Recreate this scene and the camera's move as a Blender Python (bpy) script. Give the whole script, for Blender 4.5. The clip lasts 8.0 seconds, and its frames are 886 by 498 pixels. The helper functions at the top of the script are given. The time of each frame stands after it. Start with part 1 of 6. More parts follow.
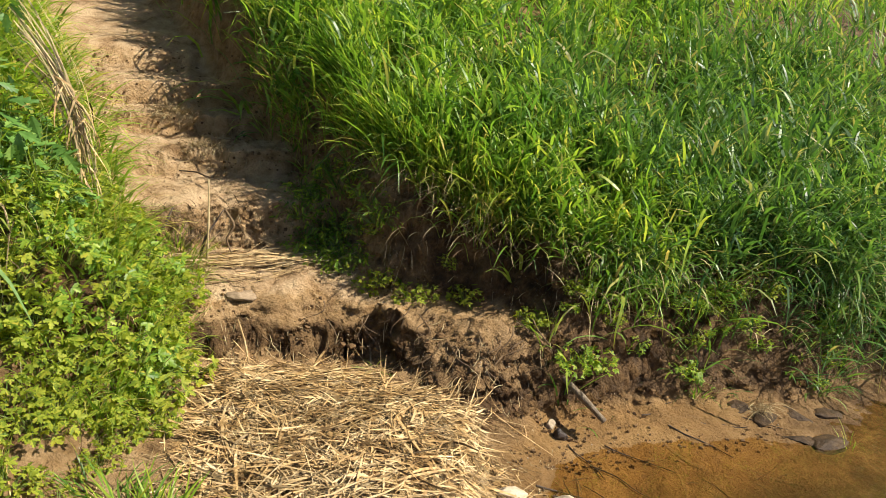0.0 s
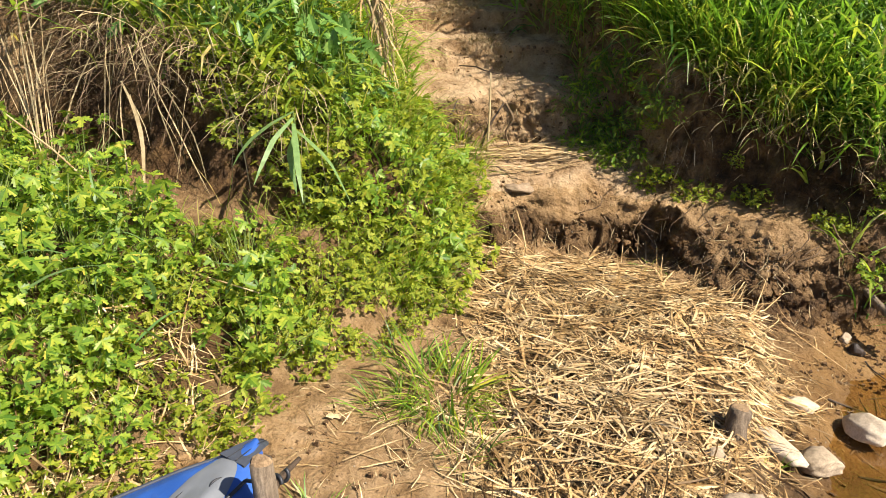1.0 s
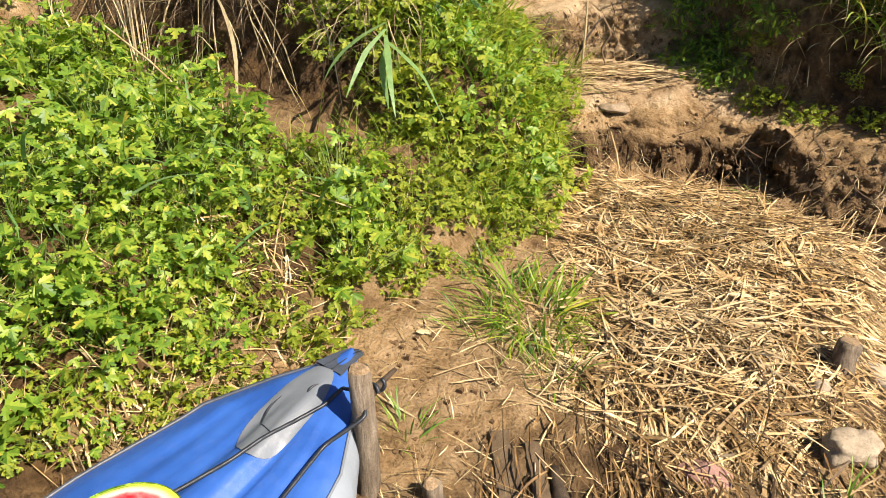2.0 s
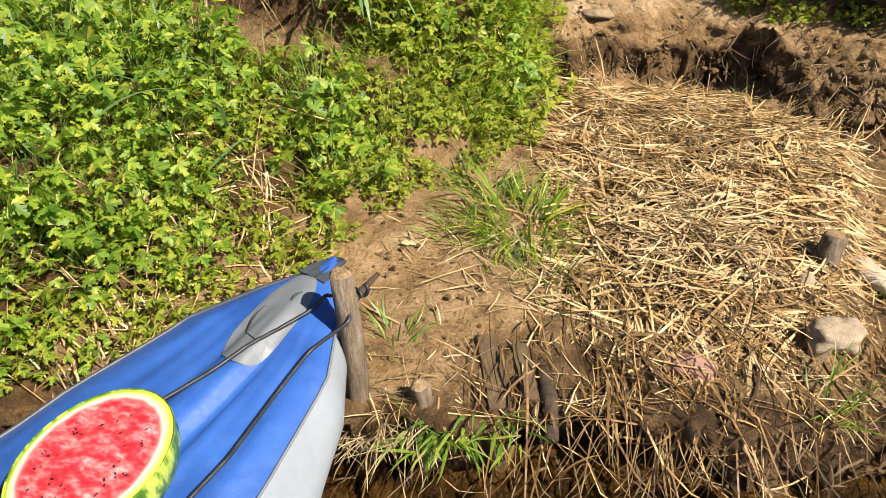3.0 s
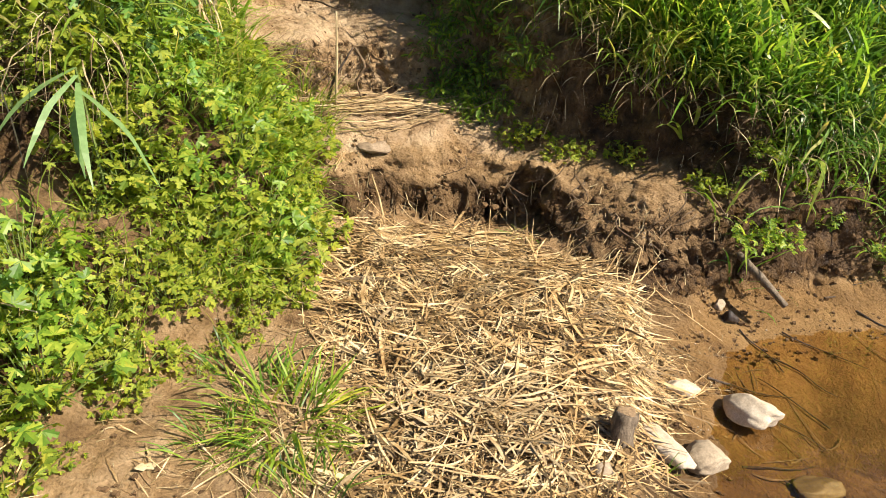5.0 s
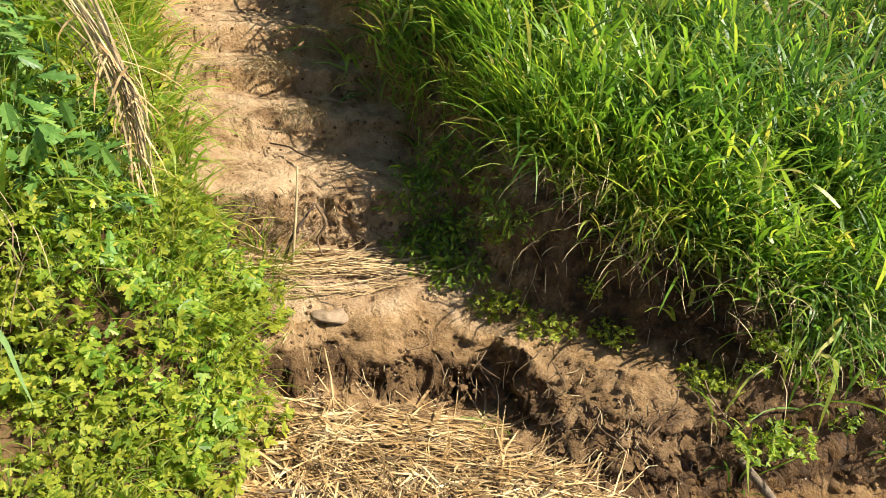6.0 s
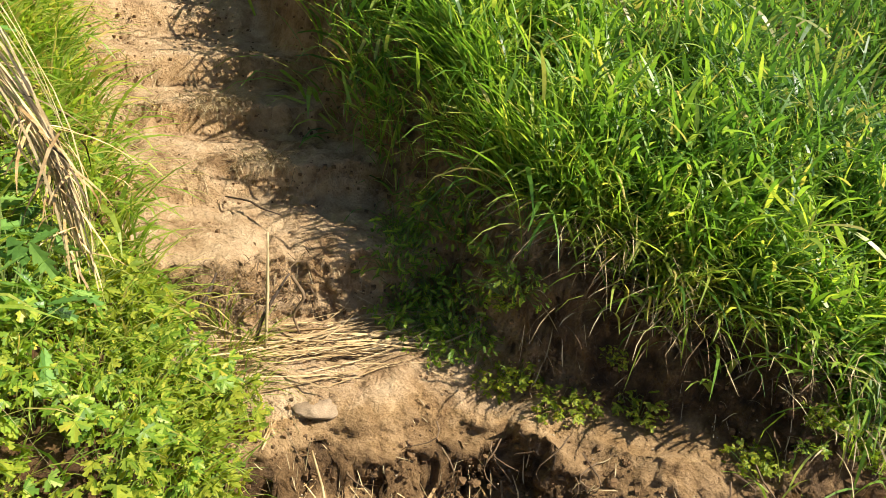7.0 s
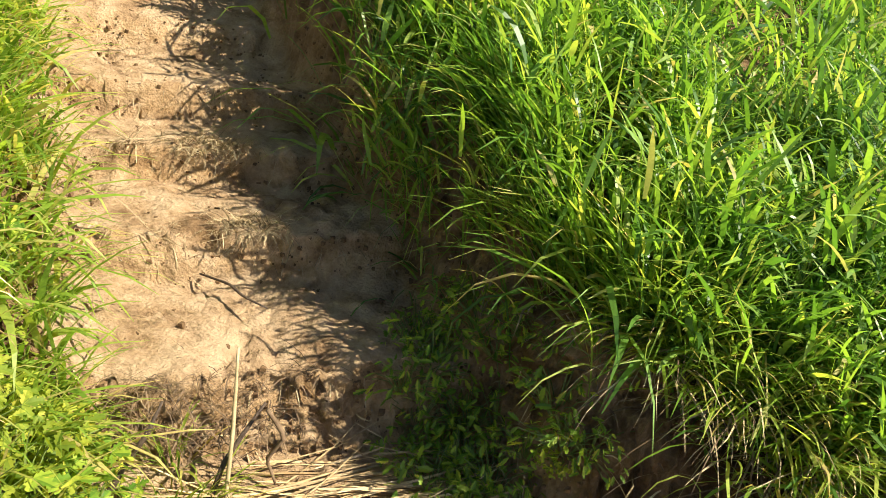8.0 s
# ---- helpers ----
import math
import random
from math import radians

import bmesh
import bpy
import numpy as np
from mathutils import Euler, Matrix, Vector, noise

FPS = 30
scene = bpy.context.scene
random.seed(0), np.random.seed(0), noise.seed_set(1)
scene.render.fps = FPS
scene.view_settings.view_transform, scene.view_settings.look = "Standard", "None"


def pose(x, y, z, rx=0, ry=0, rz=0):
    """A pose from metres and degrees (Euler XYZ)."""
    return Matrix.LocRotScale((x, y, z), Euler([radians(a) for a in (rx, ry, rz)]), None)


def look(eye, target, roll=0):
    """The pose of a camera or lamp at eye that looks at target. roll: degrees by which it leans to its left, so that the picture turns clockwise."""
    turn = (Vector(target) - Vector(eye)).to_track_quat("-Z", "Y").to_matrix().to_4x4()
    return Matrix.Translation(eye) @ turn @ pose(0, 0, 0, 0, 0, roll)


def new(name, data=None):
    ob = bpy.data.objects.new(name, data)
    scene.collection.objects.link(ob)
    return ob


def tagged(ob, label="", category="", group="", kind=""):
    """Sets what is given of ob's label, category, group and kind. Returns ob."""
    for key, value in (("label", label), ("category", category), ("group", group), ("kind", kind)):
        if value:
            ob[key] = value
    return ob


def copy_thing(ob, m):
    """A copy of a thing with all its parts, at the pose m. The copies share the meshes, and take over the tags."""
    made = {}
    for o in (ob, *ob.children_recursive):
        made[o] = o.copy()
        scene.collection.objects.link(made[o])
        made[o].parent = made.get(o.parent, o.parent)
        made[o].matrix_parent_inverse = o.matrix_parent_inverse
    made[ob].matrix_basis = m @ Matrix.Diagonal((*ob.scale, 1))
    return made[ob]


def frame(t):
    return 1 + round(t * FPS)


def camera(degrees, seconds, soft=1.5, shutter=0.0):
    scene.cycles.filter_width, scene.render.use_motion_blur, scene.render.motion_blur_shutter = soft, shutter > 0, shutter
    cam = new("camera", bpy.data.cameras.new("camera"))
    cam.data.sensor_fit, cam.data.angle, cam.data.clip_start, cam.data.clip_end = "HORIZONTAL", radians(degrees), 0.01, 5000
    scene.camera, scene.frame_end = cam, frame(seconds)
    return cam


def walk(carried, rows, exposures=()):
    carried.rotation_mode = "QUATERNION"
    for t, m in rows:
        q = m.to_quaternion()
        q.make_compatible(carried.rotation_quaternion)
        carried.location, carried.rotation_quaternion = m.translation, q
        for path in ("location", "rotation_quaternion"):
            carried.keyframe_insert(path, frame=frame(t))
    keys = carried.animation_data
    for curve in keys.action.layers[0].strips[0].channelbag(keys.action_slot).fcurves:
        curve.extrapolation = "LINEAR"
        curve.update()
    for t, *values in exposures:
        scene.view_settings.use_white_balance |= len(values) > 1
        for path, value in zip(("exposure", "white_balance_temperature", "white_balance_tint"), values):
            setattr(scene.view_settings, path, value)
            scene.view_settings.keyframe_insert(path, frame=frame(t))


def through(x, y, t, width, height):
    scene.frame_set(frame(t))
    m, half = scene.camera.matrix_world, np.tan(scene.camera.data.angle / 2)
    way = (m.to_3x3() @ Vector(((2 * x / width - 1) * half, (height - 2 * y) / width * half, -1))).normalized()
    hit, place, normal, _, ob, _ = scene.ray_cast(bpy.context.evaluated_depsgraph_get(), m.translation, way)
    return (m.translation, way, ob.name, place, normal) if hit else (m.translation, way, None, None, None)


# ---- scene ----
cam = camera(61.0, 8.0, 0.5)
METRES, EYE, TILT, LEAN, TURN = 2.5, 1.73, -20.0, 0.0, 0.0
PATH = [
    (0, (0.069, 0.056, 1.536), (0.001, 1.993, 1.042), 4.8),
    (0.3, (0.03, 0.027, 1.528), (-0.256, 1.92, 0.949), 3.4),
    (0.4, (0.011, 0.024, 1.524), (-0.339, 1.899, 0.92), 3.1),
    (0.5, (-0.005, 0.02, 1.522), (-0.412, 1.872, 0.886), 2.8),
    (0.8, (-0.043, 0.004, 1.494), (-0.612, 1.785, 0.785), 1.6),
    (1, (-0.07, 0.006, 1.493), (-0.727, 1.732, 0.725), 1.0),
    (1.5, (-0.103, 0.015, 1.472), (-0.906, 1.635, 0.617), -0.2),
    (1.7, (-0.12, 0.017, 1.47), (-0.939, 1.609, 0.579), -0.5),
    (2, (-0.13, 0.016, 1.442), (-0.935, 1.587, 0.501), -0.2),
    (2.2, (-0.125, 0.021, 1.423), (-0.907, 1.581, 0.445), -0.2),
    (3.3, (-0.1, 0.013, 1.374), (-0.843, 1.479, 0.234), -2.8),
    (3.5, (-0.108, 0.012, 1.376), (-0.826, 1.468, 0.208), -2.2),
    (4, (-0.095, 0.081, 1.358), (-0.669, 1.579, 0.163), -0.4),
    (4.3, (-0.117, 0.194, 1.389), (-0.541, 1.778, 0.243), 2.5),
    (4.5, (-0.145, 0.258, 1.417), (-0.487, 1.916, 0.352), 3.5),
    (4.6, (-0.156, 0.296, 1.442), (-0.463, 1.982, 0.411), 3.8),
    (4.7, (-0.17, 0.326, 1.454), (-0.445, 2.037, 0.455), 3.9),
    (5.8, (-0.106, 0.79, 1.624), (-0.422, 2.608, 0.851), 5.0),
    (6, (-0.093, 0.876, 1.655), (-0.441, 2.711, 0.941), 5.6),
    (6.5, (-0.205, 1.046, 1.679), (-0.588, 2.9, 1.035), 5.3),
    (7, (-0.391, 1.258, 1.704), (-0.564, 3.127, 1.012), 5.1),
    (7.5, (-0.455, 1.494, 1.674), (-0.54, 3.346, 0.924), 7.2),
    (7.6, (-0.472, 1.571, 1.667), (-0.589, 3.419, 0.912), 7.8),
    (7.8, (-0.563, 1.753, 1.643), (-0.692, 3.625, 0.951), 9.6),
    (8, (-0.53, 1.944, 1.711), (-0.769, 3.822, 1.065), 8.4),
]
# exposure opens up and the tint drifts towards the shaded path
EXPOSURES = [(0.0, 0.9, 6500, 12), (0.6, 1.1, 6500, 16), (1.5, 1.13, 6500, 16), (3.5, 0.92, 6500, 14), (4.5, 1.02, 6500, 15), (6.5, 1.2, 6500, 13), (7.2, 1.25, 6500, 12.5), (8.0, 1.45, 6500, 13)]
walk(cam, [(t, look(eye, target, roll)) for t, eye, target, roll in PATH], exposures=EXPOSURES)

# ---- world and light ----
SUN_AZ, SUN_EL = radians(101), radians(46)      # azimuth clockwise from +y
world = bpy.data.worlds.new("sky")
scene.world = world
world.use_nodes = True
_wn = world.node_tree
_sky = _wn.nodes.new("ShaderNodeTexSky")
_sky.sky_type = "NISHITA"
_sky.sun_disc = False
_sky.air_density, _sky.dust_density = 0.4, 0.5
_sky.sun_elevation, _sky.sun_rotation = SUN_EL, SUN_AZ
_wn.links.new(_sky.outputs[0], _wn.nodes["Background"].inputs[0])
_wn.nodes["Background"].inputs[1].default_value = 0.092
sun = new("sun", bpy.data.lights.new("sun", "SUN"))
sun.data.energy, sun.data.angle, sun.data.color = 5.0, radians(0.53), (1.0, 0.92, 0.78)
_to = Vector((math.sin(SUN_AZ) * math.cos(SUN_EL), math.cos(SUN_AZ) * math.cos(SUN_EL), math.sin(SUN_EL)))
sun.matrix_world = look(_to * 20, (0, 0, 0))


# ---- materials ----
def mat(name):
    m = bpy.data.materials.new(name)
    m.use_nodes = True
    return m, m.node_tree, m.node_tree.nodes["Principled BSDF"]


def node(nt, kind, **values):
    n = nt.nodes.new(kind)
    for k, v in values.items():
        n.inputs[k].default_value = v
    return n


def ramp(nt, fac, stops):
    r = nt.nodes.new("ShaderNodeValToRGB")
    e = r.color_ramp.elements
    while len(e) < len(stops):
        e.new(0.5)
    for el, (p, c) in zip(e, stops):
        el.position, el.color = p, (*c, 1)
    nt.links.new(fac, r.inputs[0])
    return r.outputs[0]


def blend(nt, fac, a, b, kind="MIX"):
    n = nt.nodes.new("ShaderNodeMix")
    n.data_type, n.blend_type = "RGBA", kind
    for sock, v in ((n.inputs[0], fac), (n.inputs[6], a), (n.inputs[7], b)):
        if isinstance(v, bpy.types.NodeSocket):
            nt.links.new(v, sock)
        else:
            sock.default_value = v if isinstance(v, float) else (*v, 1)
    return n.outputs[2]


def noise_tex(nt, scale, detail=6.0, rough=0.6, coords="Object", stretch=None):
    tc = nt.nodes.new("ShaderNodeTexCoord")
    n = node(nt, "ShaderNodeTexNoise", Scale=scale, Detail=detail, Roughness=rough)
    if stretch:
        mp = node(nt, "ShaderNodeMapping", Scale=stretch)
        nt.links.new(tc.outputs[coords], mp.inputs[0])
        nt.links.new(mp.outputs[0], n.inputs["Vector"])
    else:
        nt.links.new(tc.outputs[coords], n.inputs["Vector"])
    return n.outputs["Fac"]


def bump(nt, bsdf, height, strength, distance):
    b = node(nt, "ShaderNodeBump", Strength=strength, Distance=distance)
    nt.links.new(height, b.inputs["Height"])
    nt.links.new(b.outputs[0], bsdf.inputs["Normal"])


def soil_material():
    """Earth: pale dry loam where the attribute dry is 1, dark moist clay and painted shade where it is 0, silt under
    the water.
    """
    m, nt, b = mat("soil")
    dry = nt.nodes.new("ShaderNodeAttribute")
    dry.attribute_name = "dry"
    big, mid, fine = noise_tex(nt, 3.0), noise_tex(nt, 11.0, 12, 0.72), noise_tex(nt, 130.0, 8, 0.7)
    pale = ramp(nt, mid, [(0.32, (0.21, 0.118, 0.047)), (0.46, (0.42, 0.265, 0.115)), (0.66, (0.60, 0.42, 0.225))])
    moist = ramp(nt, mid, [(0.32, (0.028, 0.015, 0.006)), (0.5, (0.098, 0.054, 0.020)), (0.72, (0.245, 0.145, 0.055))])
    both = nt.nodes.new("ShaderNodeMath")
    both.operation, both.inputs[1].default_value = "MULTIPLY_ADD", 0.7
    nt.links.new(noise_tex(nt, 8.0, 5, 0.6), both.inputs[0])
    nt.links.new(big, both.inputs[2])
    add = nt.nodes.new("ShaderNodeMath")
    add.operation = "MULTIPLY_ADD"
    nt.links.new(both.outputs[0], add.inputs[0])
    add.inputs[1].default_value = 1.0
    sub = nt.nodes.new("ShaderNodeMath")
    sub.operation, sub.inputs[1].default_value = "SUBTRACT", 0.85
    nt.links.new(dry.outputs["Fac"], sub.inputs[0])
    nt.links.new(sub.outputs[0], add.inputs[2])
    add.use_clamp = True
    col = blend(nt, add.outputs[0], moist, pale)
    # pinkish dust and darker trodden stains where it is driest
    dust = nt.nodes.new("ShaderNodeMapRange")
    dust.inputs[1].default_value, dust.inputs[2].default_value, dust.inputs[4].default_value = 0.8, 1.0, 0.75
    nt.links.new(dry.outputs["Fac"], dust.inputs[0])
    worn = ramp(nt, noise_tex(nt, 5.5, 9, 0.68), [(0.36, (0.19, 0.115, 0.056)), (0.46, (0.42, 0.29, 0.16)), (0.62, (0.58, 0.435, 0.265))])
    col = blend(nt, dust.outputs[0], col, worn)
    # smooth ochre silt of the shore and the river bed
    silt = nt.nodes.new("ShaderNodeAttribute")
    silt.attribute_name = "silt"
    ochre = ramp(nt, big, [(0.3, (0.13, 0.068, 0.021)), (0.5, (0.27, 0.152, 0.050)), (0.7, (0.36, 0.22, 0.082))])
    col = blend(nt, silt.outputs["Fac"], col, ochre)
    # deeper bed painted dark, standing in for light lost in the water
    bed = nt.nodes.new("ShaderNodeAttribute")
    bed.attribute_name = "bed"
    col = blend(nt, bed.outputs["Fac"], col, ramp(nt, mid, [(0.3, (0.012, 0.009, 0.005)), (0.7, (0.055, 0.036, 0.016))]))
    speck = ramp(nt, fine, [(0.3, (0.80, 0.79, 0.78)), (0.55, (1.0, 1.0, 1.0)), (0.8, (1.1, 1.08, 1.05))])
    col = blend(nt, 1.0, col, speck, "MULTIPLY")
    nt.links.new(col, b.inputs["Base Color"])
    rough = nt.nodes.new("ShaderNodeMapRange")
    rough.inputs[3].default_value, rough.inputs[4].default_value = 0.62, 0.95
    nt.links.new(add.outputs[0], rough.inputs[0])
    nt.links.new(rough.outputs[0], b.inputs["Roughness"])
    b.inputs["Specular IOR Level"].default_value = 0.25
    h = nt.nodes.new("ShaderNodeMath")
    h.operation, h.inputs[1].default_value = "MULTIPLY_ADD", 0.24
    nt.links.new(fine, h.inputs[0])
    nt.links.new(mid, h.inputs[2])
    # crumbs: small rounded cells over the coarser relief
    tc = nt.nodes.new("ShaderNodeTexCoord")
    cell = node(nt, "ShaderNodeTexVoronoi", Scale=75.0)
    nt.links.new(tc.outputs["Object"], cell.inputs["Vector"])
    crumb = nt.nodes.new("ShaderNodeMath")
    crumb.operation, crumb.inputs[1].default_value = "MULTIPLY_ADD", -0.13
    nt.links.new(cell.outputs["Distance"], crumb.inputs[0])
    nt.links.new(h.outputs[0], crumb.inputs[2])
    bump(nt, b, crumb.outputs[0], 1.0, 0.045)
    return m


def leaf_material(name, stops, gloss=0.45, through=0.35, scale=60.0, patch=None, sheen=0.35):
    m, nt, b = mat(name)
    geo = nt.nodes.new("ShaderNodeNewGeometry")
    col = ramp(nt, geo.outputs["Random Per Island"], stops)
    if patch:
        col = blend(nt, 1.0, col, ramp(nt, noise_tex(nt, 2.6, 3), patch), "MULTIPLY")
    n = noise_tex(nt, scale, 4)
    col = blend(nt, 1.0, col, ramp(nt, n, [(0.3, (0.75, 0.78, 0.7)), (0.7, (1.15, 1.1, 1.1))]), "MULTIPLY")
    nt.links.new(col, b.inputs["Base Color"])
    b.inputs["Roughness"].default_value = gloss
    b.inputs["Specular IOR Level"].default_value = sheen
    tr = nt.nodes.new("ShaderNodeBsdfTranslucent")
    nt.links.new(blend(nt, 1.0, col, (1.6, 1.6, 0.7), "MULTIPLY"), tr.inputs[0])
    mx = nt.nodes.new("ShaderNodeMixShader")
    mx.inputs[0].default_value = through
    nt.links.new(b.outputs[0], mx.inputs[1])
    nt.links.new(tr.outputs[0], mx.inputs[2])
    nt.links.new(mx.outputs[0], nt.nodes["Material Output"].inputs[0])
    return m


def rough_material(name, stops, scale, roughness=0.85, depth=0.006, stretch=None, fine=180.0, island=0.0, own=0.0):
    """A mottled matt surface with grain; island and own vary it from piece to piece."""
    m, nt, b = mat(name)
    col = ramp(nt, noise_tex(nt, scale, 8, 0.65, stretch=stretch), stops)
    f = noise_tex(nt, fine, 5, 0.7)
    col = blend(nt, 1.0, col, ramp(nt, f, [(0.3, (0.7, 0.69, 0.68)), (0.7, (1.15, 1.14, 1.12))]), "MULTIPLY")
    for amount, kind, out in ((island, "ShaderNodeNewGeometry", "Random Per Island"), (own, "ShaderNodeObjectInfo", "Random")):
        if amount:
            src = nt.nodes.new(kind)
            lo, hi = 1 - amount, 1 + amount * 0.6
            col = blend(nt, 1.0, col, ramp(nt, src.outputs[out], [(0.0, (lo, lo * 0.95, lo * 0.86)), (0.5, (1, 0.97, 0.9)), (1.0, (hi, hi, hi))]), "MULTIPLY")
    nt.links.new(col, b.inputs["Base Color"])
    b.inputs["Roughness"].default_value = roughness
    b.inputs["Specular IOR Level"].default_value = 0.3
    bump(nt, b, noise_tex(nt, scale * 3, 8, 0.7, stretch=stretch), 0.8, depth)
    return m


def fabric_material(name, dark, light, scale=7.0, soiled=0.4):
    m, nt, b = mat(name)
    col = ramp(nt, noise_tex(nt, scale, 5), [(0.3, dark), (0.7, light)])
    dirt = noise_tex(nt, 35.0, 8, 0.75)
    col = blend(nt, ramp(nt, dirt, [(0.52, (0, 0, 0)), (0.8, (soiled, soiled, soiled))]), col, (0.35, 0.30, 0.22))
    nt.links.new(col, b.inputs["Base Color"])
    b.inputs["Roughness"].default_value = 0.42
    b.inputs["Specular IOR Level"].default_value = 0.45
    fold = nt.nodes.new("ShaderNodeMath")
    fold.operation, fold.inputs[1].default_value = "MULTIPLY_ADD", 0.12
    nt.links.new(noise_tex(nt, 420.0, 3), fold.inputs[0])
    nt.links.new(noise_tex(nt, 18.0, 5, 0.5), fold.inputs[2])
    bump(nt, b, fold.outputs[0], 0.3, 0.010)
    return m


def water_material():
    m, nt, b = mat("brown_water")
    nt.nodes.remove(b)
    tr = nt.nodes.new("ShaderNodeBsdfTransparent")
    tr.inputs[0].default_value = (0.91, 0.82, 0.62, 1)
    gl = nt.nodes.new("ShaderNodeBsdfGlossy")
    gl.inputs["Roughness"].default_value = 0.04
    gl.inputs["Color"].default_value = (1, 1, 1, 1)
    fr = node(nt, "ShaderNodeLayerWeight", Blend=0.5)
    pw = nt.nodes.new("ShaderNodeMath")
    pw.operation, pw.inputs[1].default_value = "POWER", 4.0
    sc = nt.nodes.new("ShaderNodeMath")
    sc.operation, sc.inputs[1].default_value, sc.inputs[2].default_value = "MULTIPLY_ADD", 0.9, 0.025
    nt.links.new(fr.outputs["Facing"], pw.inputs[0])
    nt.links.new(pw.outputs[0], sc.inputs[0])
    bp = node(nt, "ShaderNodeBump", Strength=0.25, Distance=0.01)
    nt.links.new(noise_tex(nt, 9.0, 3), bp.inputs["Height"])
    nt.links.new(bp.outputs[0], gl.inputs["Normal"])
    nt.links.new(bp.outputs[0], fr.inputs["Normal"])
    mx = nt.nodes.new("ShaderNodeMixShader")
    nt.links.new(sc.outputs[0], mx.inputs[0])
    nt.links.new(tr.outputs[0], mx.inputs[1])
    nt.links.new(gl.outputs[0], mx.inputs[2])
    nt.links.new(mx.outputs[0], nt.nodes["Material Output"].inputs[0])
    return m


SOIL = soil_material()
GRASS = leaf_material("grass_blade", [(0.0, (0.05, 0.125, 0.020)), (0.35, (0.122, 0.25, 0.036)), (0.7, (0.225, 0.37, 0.055)), (0.93, (0.36, 0.44, 0.095)), (1.0, (0.52, 0.43, 0.19))], 0.42, 0.47, patch=[(0.36, (0.8, 0.9, 1.0)), (0.5, (1.0, 1.0, 1.0)), (0.64, (1.2, 1.08, 0.95))], sheen=0.5)
GRASS_BLUE = leaf_material("blue_green_grass_blade", [(0.0, (0.034, 0.095, 0.026)), (0.5, (0.092, 0.20, 0.046)), (0.85, (0.18, 0.30, 0.07)), (1.0, (0.38, 0.34, 0.16))], 0.42, 0.42, sheen=0.45)
GRASS_PALE = leaf_material("pale_grass_blade", [(0.0, (0.12, 0.225, 0.026)), (0.4, (0.225, 0.35, 0.044)), (0.75, (0.35, 0.42, 0.085)), (1.0, (0.55, 0.44, 0.19))], 0.4, 0.55)
HERB = leaf_material("herb_leaf", [(0.0, (0.072, 0.165, 0.020)), (0.4, (0.176, 0.292, 0.031)), (0.8, (0.297, 0.396, 0.044)), (0.95, (0.407, 0.440, 0.055)), (1.0, (0.506, 0.440, 0.066))], 0.42, 0.42, sheen=0.3)
HERB_YELLOW = leaf_material("yellowish_herb_leaf", [(0.0, (0.11, 0.185, 0.022)), (0.45, (0.265, 0.325, 0.036)), (0.88, (0.35, 0.39, 0.048)), (1.0, (0.42, 0.39, 0.055))], 0.55, 0.46, sheen=0.2)
NETTLE = leaf_material("dark_leaf", [(0.0, (0.06, 0.14, 0.027)), (0.6, (0.12, 0.25, 0.05)), (1.0, (0.22, 0.35, 0.075))], 0.4, 0.25)
REED = leaf_material("reed_leaf", [(0.0, (0.10, 0.21, 0.06)), (1.0, (0.22, 0.33, 0.12))], 0.45, 0.3, sheen=0.3)
STRAW = rough_material("straw", [(0.3, (0.14, 0.078, 0.026)), (0.47, (0.40, 0.268, 0.115)), (0.68, (0.68, 0.55, 0.32))], 14.0, 0.6, 0.001, fine=300.0, island=0.82)
STRAW_DAMP = rough_material("damp_straw", [(0.3, (0.05, 0.028, 0.011)), (0.5, (0.17, 0.098, 0.036)), (0.72, (0.42, 0.29, 0.13))], 14.0, 0.5, 0.001, fine=300.0, island=0.8)
STRAW_PIECE = rough_material("straw_stalk", [(0.28, (0.26, 0.165, 0.065)), (0.48, (0.48, 0.355, 0.18)), (0.72, (0.68, 0.575, 0.37))], 14.0, 0.6, 0.001, fine=300.0, own=0.5)
DRY = rough_material("dry_stalk", [(0.3, (0.272, 0.208, 0.104)), (0.7, (0.528, 0.44, 0.264))], 18.0, 0.7, 0.001, fine=300.0, island=0.4)
ROOT = rough_material("root", [(0.3, (0.08, 0.052, 0.028)), (0.7, (0.216, 0.152, 0.092))], 20.0, 0.85, 0.003, island=0.3)
STEM = rough_material("green_stem", [(0.3, (0.085, 0.145, 0.025)), (0.7, (0.187, 0.23, 0.06))], 30.0, 0.6, 0.001)
WOOD = rough_material("weathered_wood", [(0.28, (0.06, 0.044, 0.028)), (0.5, (0.18, 0.138, 0.092)), (0.75, (0.34, 0.28, 0.20))], 16.0, 0.85, 0.008, stretch=(3.0, 3.0, 0.5))
WOOD_END = rough_material("cut_wood", [(0.3, (0.172, 0.109, 0.055)), (0.7, (0.374, 0.265, 0.148))], 45.0, 0.9, 0.006)
WET_WOOD = rough_material("wet_wood", [(0.3, (0.034, 0.022, 0.015)), (0.7, (0.112, 0.079, 0.049))], 18.0, 0.5, 0.008, stretch=(3.0, 3.0, 0.5))
STONE = rough_material("grey_stone", [(0.25, (0.17, 0.13, 0.08)), (0.5, (0.36, 0.29, 0.195)), (0.8, (0.50, 0.41, 0.295))], 13.0, 0.85, 0.006)
STONE_TAN = rough_material("tan_stone", [(0.25, (0.148, 0.105, 0.062)), (0.55, (0.281, 0.211, 0.133)), (0.8, (0.39, 0.304, 0.203))], 15.0, 0.9, 0.006)
